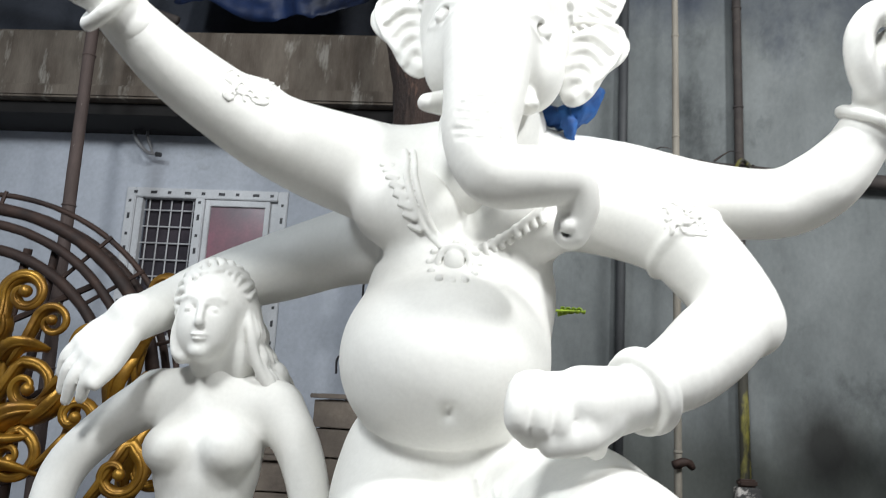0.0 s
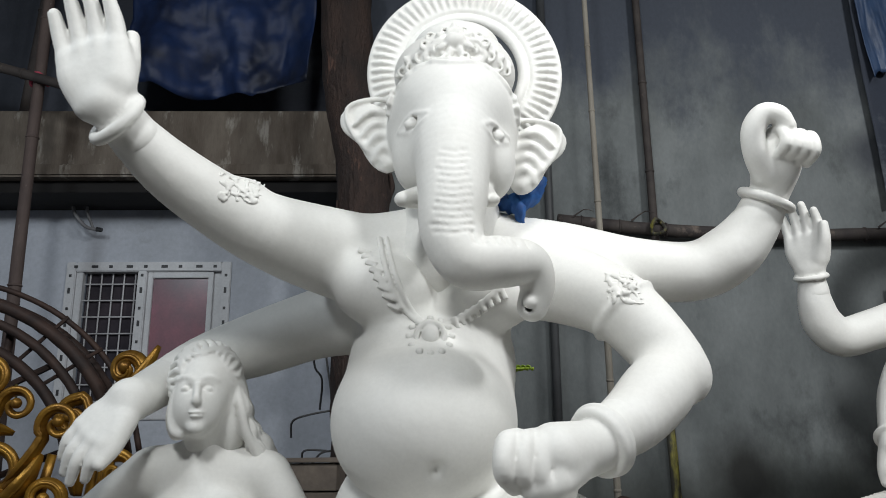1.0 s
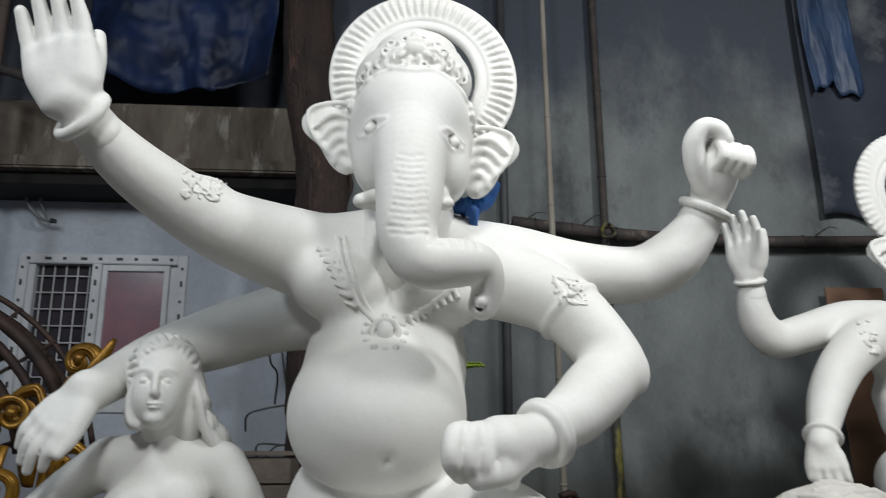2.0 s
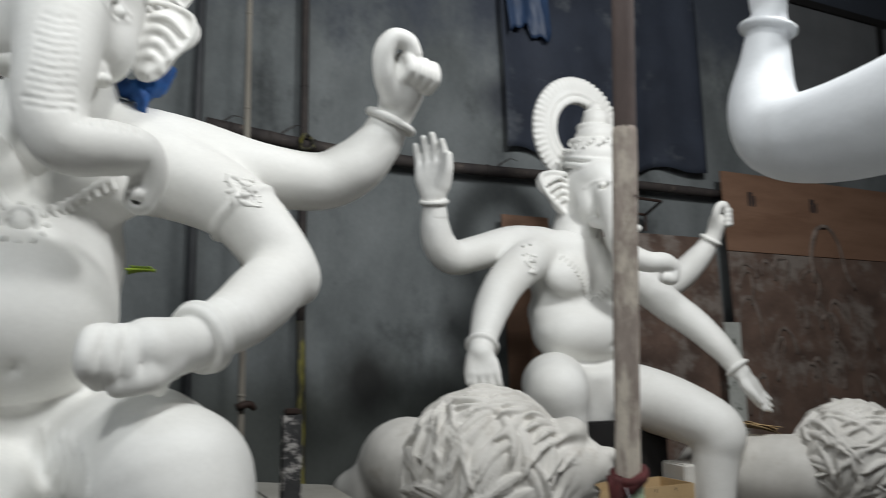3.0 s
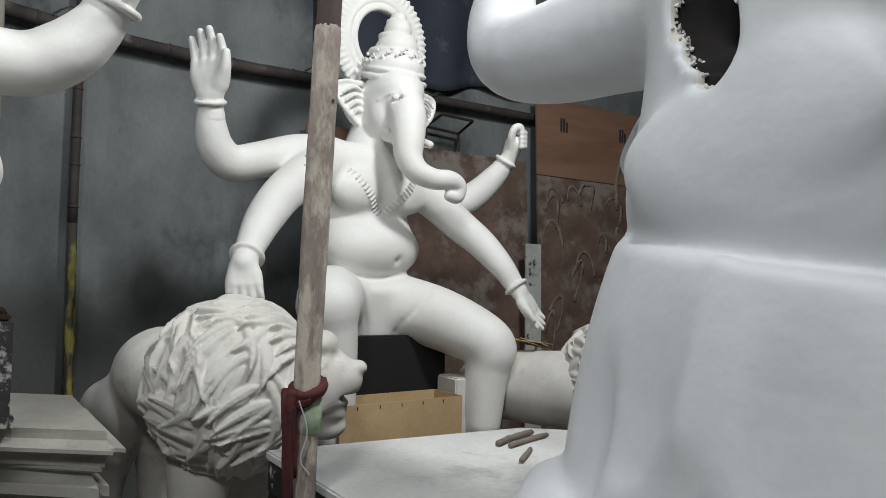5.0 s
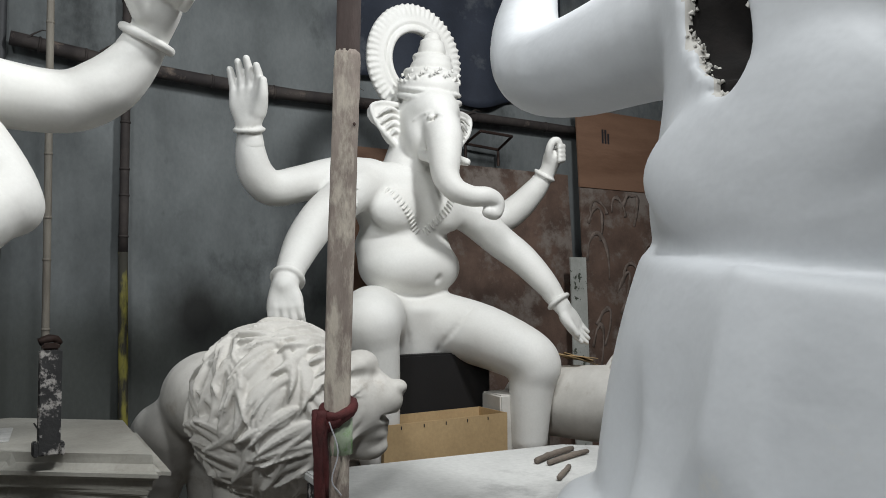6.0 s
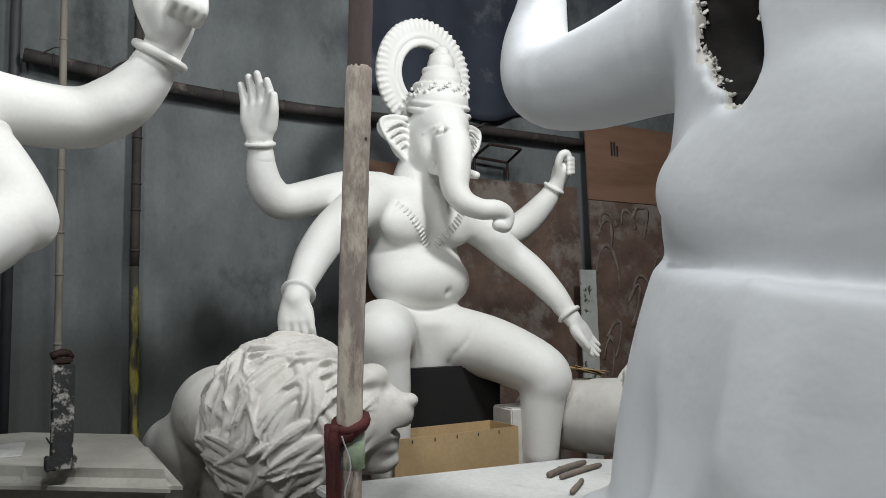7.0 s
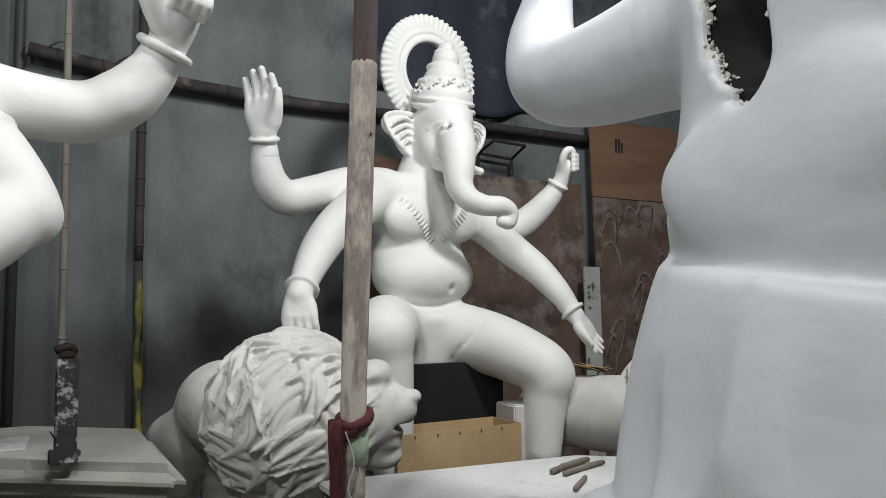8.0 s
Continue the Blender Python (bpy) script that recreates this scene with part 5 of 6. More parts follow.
def moulded_plinth():
    foot = [(1.36, 2.20), (1.42, 3.22), (0.95, 3.62), (0.30, 3.62), (0.30, 2.98), (0.84, 2.62)]
    root = thing("plinth", (0.9, 2.9, 0), "grey-white moulded plinth with a dusty flat top", "plinth")
    m = Matrix.Translation((-0.9, -2.9, 0))
    for name, d, z0, z1, bev, mat in (("top_slab", 0.0, 0.945, 1.075, 0.058, PLINTH_PAINT), ("neck", -0.12, 0.925, 0.95, 0.006, PLINTH_PAINT), ("moulding", -0.07, 0.79, 0.927, 0.05, PLINTH_PAINT), ("lower_moulding", -0.09, 0.755, 0.79, 0.012, PLINTH_PAINT), ("core", -0.14, 0.0, 0.757, 0.0, ASH_WOOD)):
        bm = prism(bmesh.new(), grown(foot, d), z0, z1, bev)
        bmesh.ops.transform(bm, matrix=m, verts=bm.verts)
        part(name, bm, mat, root)
    part("cover_sheet", box(bmesh.new(), (-0.62, -0.02, 1.075), (-0.02, 0.32, 1.081), 0.002, pose(0, 0, 0, 0, 0, -6)), SHEET, root, "thin plaster sheet laid on the top")
    part("joint", box(bmesh.new(), (0.10, -0.30, 1.0755), (0.106, 0.42, 1.0775)), BLACK, root)
    return root


moulded_plinth()

# seat block under the large statue, out of sight below the lap
bm = box(bmesh.new(), (-0.45, 1.55, 0), (0.28, 2.55, 1.02), 0.02)
tagged(mesh_object("seat_block", bm, PLINTH_PAINT), "grey-white block that carries the large statue", "plinth")


def stake():
    root = thing("stake", (0.985, 2.52, 1.076), "short whitewashed timber stake standing on the plinth", "stake")
    bm = box(bmesh.new(), (-0.038, -0.02, 0.0), (0.038, 0.02, 0.385), 0.004)
    part("post", bm, STAKE_WOOD, root)
    bm = box(bmesh.new(), (-0.03, -0.018, 0.386), (0.03, 0.018, 0.41), 0.006)
    part("cap", bm, RUST, root, "rusty iron cap")
    bm = box(bmesh.new(), (-0.055, -0.035, 0.0), (-0.036, 0.03, 0.05), 0.004)
    part("cleat", bm, STAKE_WOOD, root)
    bm = box(bmesh.new(), (0.036, -0.03, 0.0), (0.052, 0.03, 0.045), 0.004)
    part("cleat", bm, STAKE_WOOD, root)


stake()


def slab_table():
    root = thing("work_platform", (2.2, 0.8, 0), "iron-framed platform topped with a plaster-dusted sheet", "platform")
    m = Matrix.Translation((-2.2, -0.8, 0))
    foot = [(1.66, 1.72), (2.66, 1.60), (3.05, 1.25), (3.05, -0.75), (1.66, -0.75), (1.58, 0.7)]
    for name, d, z0, z1, bev, mat, lab in (("top_sheet", 0.0, 1.055, 1.085, 0.006, SHEET, ""), ("frame", -0.012, 0.955, 1.053, 0.004, DARK_TIN, "black iron frame splashed with plaster"), ("skirt", -0.05, 0.02, 0.955, 0.0, ASH_WOOD, "grey boarding under the frame")):
        bm = prism(bmesh.new(), grown(foot, d), z0, z1, bev)
        bmesh.ops.transform(bm, matrix=m, verts=bm.verts)
        part(name, bm, mat, root, lab)
    for x, y in ((1.70, 1.66), (2.6, 1.55), (1.63, 0.7), (1.72, -0.7), (2.98, -0.7)):
        part("leg", box(bmesh.new(), (x - 2.2 - 0.02, y - 0.8 - 0.02, 0), (x - 2.2 + 0.02, y - 0.8 + 0.02, 1.05), 0.003), DARK_TIN, root)


slab_table()
# small sticks lying on the platform
for pts, r in (([(2.36, 1.38, 1.097, 0.011), (2.47, 1.43, 1.098, 0.011), (2.60, 1.47, 1.097, 0.010)], 0), ([(2.38, 1.34, 1.095, 0.009), (2.50, 1.38, 1.096, 0.010), (2.62, 1.41, 1.095, 0.009)], 0), ([(2.27, 1.16, 1.096, 0.009), (2.40, 1.26, 1.096, 0.009)], 0)):
    tagged(mesh_object("stick", pipe(bmesh.new(), pts, 7, 4, 0.12), ASH_WOOD, True), "short grey-brown stick lying on the dusted platform", "stick", "sticks on the platform")


def prop_pole():
    root = thing("prop_pole", (1.522, 1.16, 0), "plaster-splashed timber prop wound with a red rag", "pole")
    lean = 0.012
    rows = [(lean * (z - 1.3) + 0.004 * math.sin(3.1 * z), -0.02 * (z - 1.3), z, 0.032) for z in (0.0, 0.7, 1.3, 1.9, 2.5, 3.2, 4.2, 6.0)]
    part("pole", pipe(bmesh.new(), rows, 12, 4, 0.025, 0.8), BARE_WOOD, root, "bare brown timber pole", True)
    mud = [(lean * (z - 1.3) + 0.004 * math.sin(3.1 * z), -0.02 * (z - 1.3), z, r) for z, r in ((0.02, 0.0345), (0.7, 0.0345), (1.3, 0.0335), (1.6, 0.0345), (1.9, 0.0352), (2.1, 0.0345), (2.24, 0.0352), (2.295, 0.0345), (2.31, 0.0315))]
    part("plaster_coat", pipe(bmesh.new(), mud, 14, 5, 0.02, 0.8), PROP_WOOD, root, "dried beige plaster coat over the pole", True)
    rng = random.Random(5)
    for i in range(3):
        z = 1.372 - 0.012 * i
        ring = []
        for k in range(13):
            a = 2 * math.pi * k / 12
            ring.append((0.001 + 0.040 * math.cos(a), 0.036 * math.sin(a), z + 0.012 * math.sin(a + i) + 0.014 * math.cos(a), 0.013))
        part("rag_turn", pipe(bmesh.new(), ring, 7, 2, 0.15), RED_CLOTH, root, "dark red rag wound round the pole", True)
    for j, (x, dz) in enumerate(((-0.052, 0.30), (-0.045, 0.22), (-0.058, 0.36))):
        part("rag_tail", pipe(bmesh.new(), [(x, -0.02 + 0.012 * j, 1.37, 0.014), (x - 0.008, -0.024, 1.30, 0.015), (x + 0.004, -0.02, 1.37 - dz, 0.009)], 6, 5, 0.18, 0.55), RED_CLOTH, root, "hanging red rag end", True)
    part("label_tape", pipe(bmesh.new(), [(0.002, 0, 1.255, 0.0365), (0.002, 0, 1.345, 0.0365)], 12, 2, 0.0, 0.84), GREEN_TAPE, root, "pale green tape round the pole", True)
    part("string", pipe(bmesh.new(), [(-0.04, -0.035, 1.345, 0.002), (-0.02, -0.046, 1.27, 0.002), (-0.035, -0.042, 1.20, 0.002), (-0.01, -0.045, 1.16, 0.002)], 5, 4), BAR, root)
    part("nail", pipe(bmesh.new(), [(0.018, -0.028, 2.11, 0.006), (0.024, -0.045, 2.112, 0.005)], 6, 1), RUST, root)


prop_pole()


# ---- things under and behind the statue by the wall ----
bm = box(bmesh.new(), (2.42, 2.80, 0.0), (3.82, 3.75, 0.70), 0.01)
tagged(mesh_object("seat_platform", bm, ASH_WOOD), "rough grey wooden platform under the seated statue", "platform")
# block added in near-black to paint the dark gap under the lap
bm = box(bmesh.new(), (2.74, 3.22, 0.70), (3.50, 3.70, 1.30), 0.01)
tagged(mesh_object("seat_block", bm, BLACK), "near-black block standing in for the shaded gap below the lap", "block")


def carton():
    root = thing("cardboard_box", (2.98, 3.03, 0.70), "open-topped tan cardboard carton under the statue", "box")
    w, d, h, t = 0.40, 0.14, 0.275, 0.006
    for name, lo, hi in (("side", (-w, -d, 0), (w, -d + t, h)), ("side", (-w, d - t, 0), (w, d, h)), ("end", (-w, -d + t, 0), (-w + t, d - t, h)), ("end", (w - t, -d + t, 0), (w, d - t, h)), ("bottom", (-w + t, -d + t, 0), (w - t, d - t, t))):
        part(name, box(bmesh.new(), lo, hi, 0.001), CARD, root)
    for i in range(5):
        part("staple", box(bmesh.new(), (-0.3 + 0.14 * i, -d - 0.002, h - 0.03), (-0.294 + 0.14 * i, -d - 0.0005, h - 0.012)), WIRE, root)


carton()
bm = prism(bmesh.new(), [(3.40, 2.98), (3.78, 3.0), (3.76, 3.2), (3.42, 3.2)], 0.70, 1.06, 0.01)
tagged(mesh_object("wooden_block", bm, RAW_PLASTER), "pale plaster-smeared block beside the carton", "block")
# torn paper on the second lion's back
bm = bmesh.new()
for i in range(4):
    box(bm, (-0.13, -0.09, 0.004 * i), (0.13, 0.09, 0.004 * i + 0.003), 0.0, pose(0.01 * i, 0.008 * i, 0, 4 * (-1) ** i, 3, 17 * i))
ob = mesh_object("torn_cardboard", bm, CARD)
ob.matrix_world = pose(3.98, 2.96, 1.245, 6, 10, 20)
tagged(ob, "torn tan cardboard pieces on the lion's back", "cardboard")


def leaning_board(name, label, x0, x1, z0, z1, y_foot, y_top, mat, strips=1):
    root = thing(name, (x0, y_foot, z0), label, "board")
    lean = math.degrees(math.atan2(y_top - y_foot, z1 - z0))
    h = math.hypot(z1 - z0, y_top - y_foot)
    for i in range(strips):
        bm = box(bmesh.new(), (0, 0, h * i / strips + (0.003 if i else 0)), (x1 - x0, 0.018, h * (i + 1) / strips - 0.002), 0.002, pose(0, 0, 0, -lean, 0, 0))
        part("sheet", bm, mat[min(i, len(mat) - 1)], root)
    return root


big = thing("plywood_sheets", (5.43, 4.36, 0), "brown plywood sheets, the lower one smeared with plaster", "board")
for z0, z1, mat, lab in ((0.0, 2.60, PLY_OLD, "lower sheet smeared with grey plaster"), (2.606, 3.34, PLY, "clean reddish upper sheet")):
    part("sheet", box(bmesh.new(), (0, 0, z0), (2.6, 0.02, z1), 0.002, pose(0, 0, 0, -3, 0, 0)), mat, big, lab)
# trowelled swirls of plaster on the lower sheet, stencil bars on the upper one
SMEAR = material("dried_plaster_smear", (0.22, 0.175, 0.15), (0.13, 0.10, 0.082), 0.9, scale=12, fine=70, bump=0.4, spread=(0.4, 0.6))
rng = random.Random(12)
for i in range(26):
    x, z = rng.uniform(0.08, 2.4), rng.uniform(0.9, 2.6)
    w, l, a = rng.uniform(0.05, 0.14), rng.uniform(0.12, 0.34), rng.uniform(-0.5, 0.5)
    rows = []
    for k in range(7):
        t = math.pi * (k / 6 - 0.08)
        px, pz = w * math.cos(t), l * math.sin(t)
        rows.append((x + px * math.cos(a) - pz * math.sin(a), -0.004 + math.tan(radians(3)) * z, min(z + px * math.sin(a) + pz * math.cos(a) - 0.1, 2.56), rng.uniform(0.008, 0.026)))
    bm = pipe(bmesh.new(), rows, 6, 3, 0.25)
    for v in bm.verts:
        flat = -0.004 + math.tan(radians(3)) * v.co.z
        v.co.y = flat + 0.2 * (v.co.y - flat)
    part("plaster_smear", bm, SMEAR, big, smooth=True)
arch = [(1.05, 2.35), (1.06, 2.65), (1.16, 2.86), (1.32, 2.90), (1.45, 2.75), (1.52, 2.45), (1.62, 2.30)]
part("plaster_smear", pipe(bmesh.new(), [(x, -0.006 + math.tan(radians(3)) * z, z, 0.022) for x, z in arch], 6, 4, 0.3, 0.6), SMEAR, big, smooth=True)
for x in (0.30, 1.12):
    for j, w in enumerate((0.12, 0.12, 0.09)):
        part("stencil_bar", box(bmesh.new(), (x + 0.036 * j, -0.004, 3.03), (x + 0.022 + 0.036 * j, -0.001, 3.03 + w * 1.1), 0, Matrix.Translation((0, math.tan(radians(3)) * 3.08, 0)) @ Matrix.Translation((0, 0, 0))), FILM_MARK, big)
leaning_board("wooden_board", "reddish wooden board leaning on the cement wall", 3.17, 3.60, 0, 2.78, 4.42, 4.60, (PLY,))
leaning_board("wooden_board", "dark stained board leaning on the cement wall", 3.64, 5.38, 0, 2.72, 4.40, 4.60, (PLY_OLD,))
leaning_board("wooden_board", "narrow flaked white board standing on end", 5.17, 5.35, 0.0, 1.96, 4.28, 4.34, (BOARD_PAINT,))


def wall_bracket():
    root = thing("iron_bracket", (4.27, 4.62, 2.90), "thin black iron frame bracket on the wall", "bracket")
    a, b, c, d = (0, 0, 0), (0.34, 0, -0.02), (0.30, -0.25, 0.05), (-0.02, -0.25, 0.06)
    for p, q in ((a, b), (b, c), (c, d), (d, a), (a, (0, 0, -0.14)), (b, (0.34, 0, -0.16))):
        part("rod", pipe(bmesh.new(), [(*p, 0.012), (*q, 0.012)], 6, 1), RUST, root)


wall_bracket()


# ---- poles along the wall ----
def bamboo(name, label, rows, mat, knots, sides=10, group="bamboo poles along the wall"):
    root = thing(name, rows[0][:3], label, "bamboo pole", group)
    o = Vector(rows[0][:3])
    local = [(*(Vector(r[:3]) - o), r[3]) for r in rows]
    part("cane", pipe(bmesh.new(), local, sides, 6, 0.05), mat, root, smooth=True)
    line = catmull(local, 12)
    for i in range(knots):
        p = line[int((i + 0.6) / knots * (len(line) - 1))]
        q = line[min(int((i + 0.6) / knots * (len(line) - 1)) + 1, len(line) - 1)]
        d = (Vector(q[:3]) - Vector(p[:3])).normalized() * 0.008
        part("knot", pipe(bmesh.new(), [(*(Vector(p[:3]) - d), p[3] * 1.04), (*p[:3], p[3] * 1.18), (*(Vector(p[:3]) + d), p[3] * 1.04)], sides, 2), mat, root, smooth=True)
    return root


cross = bamboo("bamboo_pole", "dark weathered bamboo tied flat along the cement wall", [(0.93, 4.60, 3.215, 0.044), (1.6, 4.61, 3.15, 0.046), (2.6, 4.62, 3.11, 0.045), (3.8, 4.62, 3.13, 0.043), (5.6, 4.62, 3.14, 0.038)], BAMBOO_DARK, 9)
for x in (0.08, 0.5, 2.2, 3.3):
    part("splinter", pipe(bmesh.new(), [(x, -0.03, 0.0 - 0.03 * x, 0.008), (x + 0.09, -0.06, 0.06 - 0.03 * x, 0.004), (x + 0.16, -0.05, 0.05 - 0.03 * x, 0.002)], 5, 2), BAMBOO_DARK, cross)
bamboo("bamboo_pole", "thin pale bamboo pole upright by the wall", [(1.115, 4.10, 0.0, 0.023), (1.115, 4.12, 1.6, 0.021), (1.105, 4.13, 3.2, 0.020), (1.09, 4.16, 5.99, 0.016)], BAMBOO_GREY, 14)
up = bamboo("bamboo_pole", "upright bamboo pole with flaked yellow paint below", [(1.60, 4.62, 1.93, 0.030), (1.60, 4.625, 3.2, 0.029), (1.59, 4.64, 5.99, 0.026)], BAMBOO_DARK, 9)
part("painted_foot", pipe(bmesh.new(), [(0.03, 0, -1.93, 0.032), (0.0, 0, 0.0, 0.0305)], 10, 6, 0.04), BAMBOO_YELLOW, up, "yellow-painted lower length", True)
part("yellow_tie", pipe(bmesh.new(), [(0.0 + 0.045 * math.cos(a), -0.055 + 0.03 * math.sin(2 * a) - 0.03, 1.22 + 0.05 * math.sin(a), 0.013) for a in [0.5 * k for k in range(14)]], 6, 2, 0.2), BAMBOO_YELLOW, up, "yellow tie", True)
tagged(mesh_object("wall_pipe", pipe(bmesh.new(), [(0.885, 4.66, 0, 0.03), (0.885, 4.66, 5.99, 0.03)], 10, 1), material("dark_pipe", (0.055, 0.058, 0.062), (0.035, 0.037, 0.04), 0.6), True), "dark pipe running up the cement wall", "pipe")
# low rail and iron stub beside the plinth
tagged(mesh_object("iron_stub", pipe(bmesh.new(), [(1.08, 4.07, 1.40, 0.022), (1.15, 4.08, 1.42, 0.024), (1.19, 4.10, 1.39, 0.015)], 7, 3, 0.2), RUST, True), "small rusty iron stub tied to a bamboo pole", "iron stub")


# ---- trunk, ledge things, tarpaulins ----
def trunk():
    bm = bmesh.new()
    rows = [(-0.37, 4.38, 0.0, 0.21), (-0.36, 4.36, 1.2, 0.19), (-0.38, 4.34, 2.4, 0.175), (-0.385, 4.33, 3.4, 0.17), (-0.50, 4.33, 4.3, 0.175), (-0.56, 4.35, 5.99, 0.17)]
    pipe(bm, rows, 18, 9, 0.07)
    root = thing("tree_trunk", (0, 0, 0), "rough reddish-brown tree trunk used as a post", "trunk")
    part("bark", bm, BARK, root, smooth=True)
    rng = random.Random(8)
    for i in range(26):
        a, z = rng.uniform(2.6, 6.4), rng.uniform(1.2, 5.4)
        x = np.interp(z, [r[2] for r in rows], [r[0] for r in rows])
        c, s = math.cos(a), math.sin(a)
        part("bark_ridge", pipe(bmesh.new(), [(x + 0.172 * c, 4.34 + 0.172 * s, z, 0.008), (x + 0.182 * c + 0.01, 4.34 + 0.182 * s, z + 0.12, 0.02), (x + 0.172 * c, 4.34 + 0.172 * s, z + rng.uniform(0.2, 0.4), 0.008)], 6, 3, 0.2), BARK, root, smooth=True)


trunk()


def draped(name, label, x0, x1, z0, z1, y, mat, folds, depth, seed, sag=0.0, nx=70, nz=44):
    """A hanging sheet with folds and a gathered lower edge."""
    rng = random.Random(seed)
    phase = [rng.uniform(0, 6.3) for _ in range(6)]
    bm = bmesh.new()
    grid = []
    for j in range(nz + 1):
        v = j / nz
        row = []
        for i in range(nx + 1):
            u = i / nx
            w = (math.sin(folds * 6.28 * u + phase[0] + 1.3 * v) + 0.6 * math.sin(folds * 11.1 * u + phase[1] - 2.2 * v) + 0.5 * math.sin(9 * v + 5 * u + phase[2]) + 1.1 * noise.fractal(Vector((3.5 * u, 3.5 * v, seed)), 0.8, 2.0, 4))
            edge = sag * (1 - (2 * u - 1) ** 2)
            low = z0 + 0.05 * math.sin(7 * u + phase[3]) + 0.025 * math.sin(19 * u + phase[4]) - edge
            row.append(bm.verts.new((x0 + (x1 - x0) * u + 0.05 * math.sin(4 * v + phase[5]) * v, y - 0.5 * depth + 0.35 * depth * w * (0.35 + 0.65 * v) - 0.25 * depth * math.sin(math.pi * v), z1 + (low - z1) * v)))
        grid.append(row)
    for a, b in zip(grid, grid[1:]):
        for i in range(nx):
            bm.faces.new((a[i], a[i + 1], b[i + 1], b[i]))
    ob = mesh_object(name, bm, mat, True)
    solid = ob.modifiers.new("thickness", "SOLIDIFY")
    solid.thickness = 0.004
    return tagged(ob, label, "tarpaulin")


draped("tarpaulin", "crumpled dark blue tarpaulin hanging over the loft ledge", -2.25, -0.80, 4.42, 5.9, 5.02, TARP, 1.3, 0.26, 3, 0.16)
draped("tarpaulin", "dark blue plastic sheet hung high on the cement wall", 3.20, 5.30, 3.28, 5.95, 4.66, material("navy_sheet", (0.030, 0.038, 0.058), (0.016, 0.021, 0.034), 0.8, scale=1.6, fine=60, third=(0.12, 0.13, 0.14), third_at=(0.54, 0.7), third_scale=1.5, bump=0.2), 3.0, 0.05, 6, 0.0)
# strip added to paint a vertical bluish haze of light
draped("tarpaulin", "narrow blue strip standing in for a bluish haze on the wall", 3.22, 3.62, 4.30, 5.95, 4.60, material("pale_blue_haze", (0.03, 0.06, 0.13), (0.018, 0.035, 0.075), 0.5, scale=3, fine=60), 1.2, 0.05, 9)


def cloth_knot():
    bm = bmesh.new()
    rows = [(0.255, 2.16, 2.58, 0.03), (0.31, 2.13, 2.555, 0.045), (0.37, 2.12, 2.56, 0.05), (0.42, 2.13, 2.61, 0.04), (0.45, 2.15, 2.65, 0.02)]
    pipe(bm, rows, 10, 5, 0.25, 0.7)
    pipe(bm, [(0.33, 2.10, 2.57, 0.03), (0.35, 2.09, 2.52, 0.035), (0.36, 2.10, 2.47, 0.015)], 8, 4, 0.25, 0.7)
    return tagged(mesh_object("blue_cloth", bm, BLUE_CLOTH, True), "bright blue cloth tucked behind the statue's ear", "cloth")


cloth_knot()
bm = bmesh.new()
for k in range(9):
    pipe(bm, [(0.395 + 0.010 * k, 2.95, 2.03 + 0.003 * k, 0.004), (0.40 + 0.011 * k, 2.93, 2.045 + 0.018 * (k % 2), 0.012), (0.408 + 0.011 * k, 2.92, 2.055, 0.003)], 5, 2, 0, 0.3)
pipe(bm, [(0.22, 2.33, 1.98, 0.006), (0.34, 2.75, 2.03, 0.005), (0.49, 2.95, 2.055, 0.003)], 5, 2)
tagged(mesh_object("leaf_sprig", bm, LEAF, True), "small yellow-green leaf sprig stuck behind the statue", "leaf")

# left side: pole with ribbon, braces, conduit
left = bamboo("bamboo_pole", "grey timber pole leaning on the loft ledge", [(-2.60, 4.52, 0.0, 0.042), (-2.635, 4.50, 2.55, 0.04), (-2.665, 4.52, 4.83, 0.038), (-2.68, 4.56, 5.9, 0.036)], BARE_WOOD, 7)
part("ribbon", pipe(bmesh.new(), [(-0.06 + 0.055 * math.cos(a), 0.05 * math.sin(a), 4.215 + 0.03 * math.sin(1.7 * a), 0.016) for a in [0.7 * k for k in range(11)]], 6, 2, 0.25), PINK_TAPE, left, "pink ribbon tied round the pole", True)
bamboo("bamboo_pole", "dark brace tied across the loft", [(-4.3, 4.45, 4.62, 0.035), (-3.0, 4.44, 4.30, 0.035), (-2.05, 4.46, 4.02, 0.032)], BAMBOO_DARK, 4)
bamboo("bamboo_pole", "dark upright behind the ledge pole", [(-3.05, 5.1, 4.2, 0.045), (-2.95, 5.1, 6.0, 0.045)], BAMBOO_DARK, 3)


def conduit():
    root = thing("conduit_loop", (-2.66, 5.42, 3.57), "grey conduit ends bent out of the ledge", "conduit")
    part("hose", pipe(bmesh.new(), [(-0.10, 0, 0.06, 0.014), (-0.06, -0.03, -0.06, 0.014), (0.04, -0.05, -0.17, 0.014), (0.14, -0.05, -0.20, 0.013)], 8, 6), CONDUIT, root, smooth=True)
    part("hose", pipe(bmesh.new(), [(0.02, 0, 0.08, 0.012), (0.03, -0.02, -0.04, 0.012), (0.10, -0.05, -0.18, 0.011)], 8, 6), CONDUIT, root, smooth=True)
    part("plug", pipe(bmesh.new(), [(0.13, -0.05, -0.195, 0.02), (0.17, -0.05, -0.20, 0.018)], 8, 1), WIRE, root)


conduit()


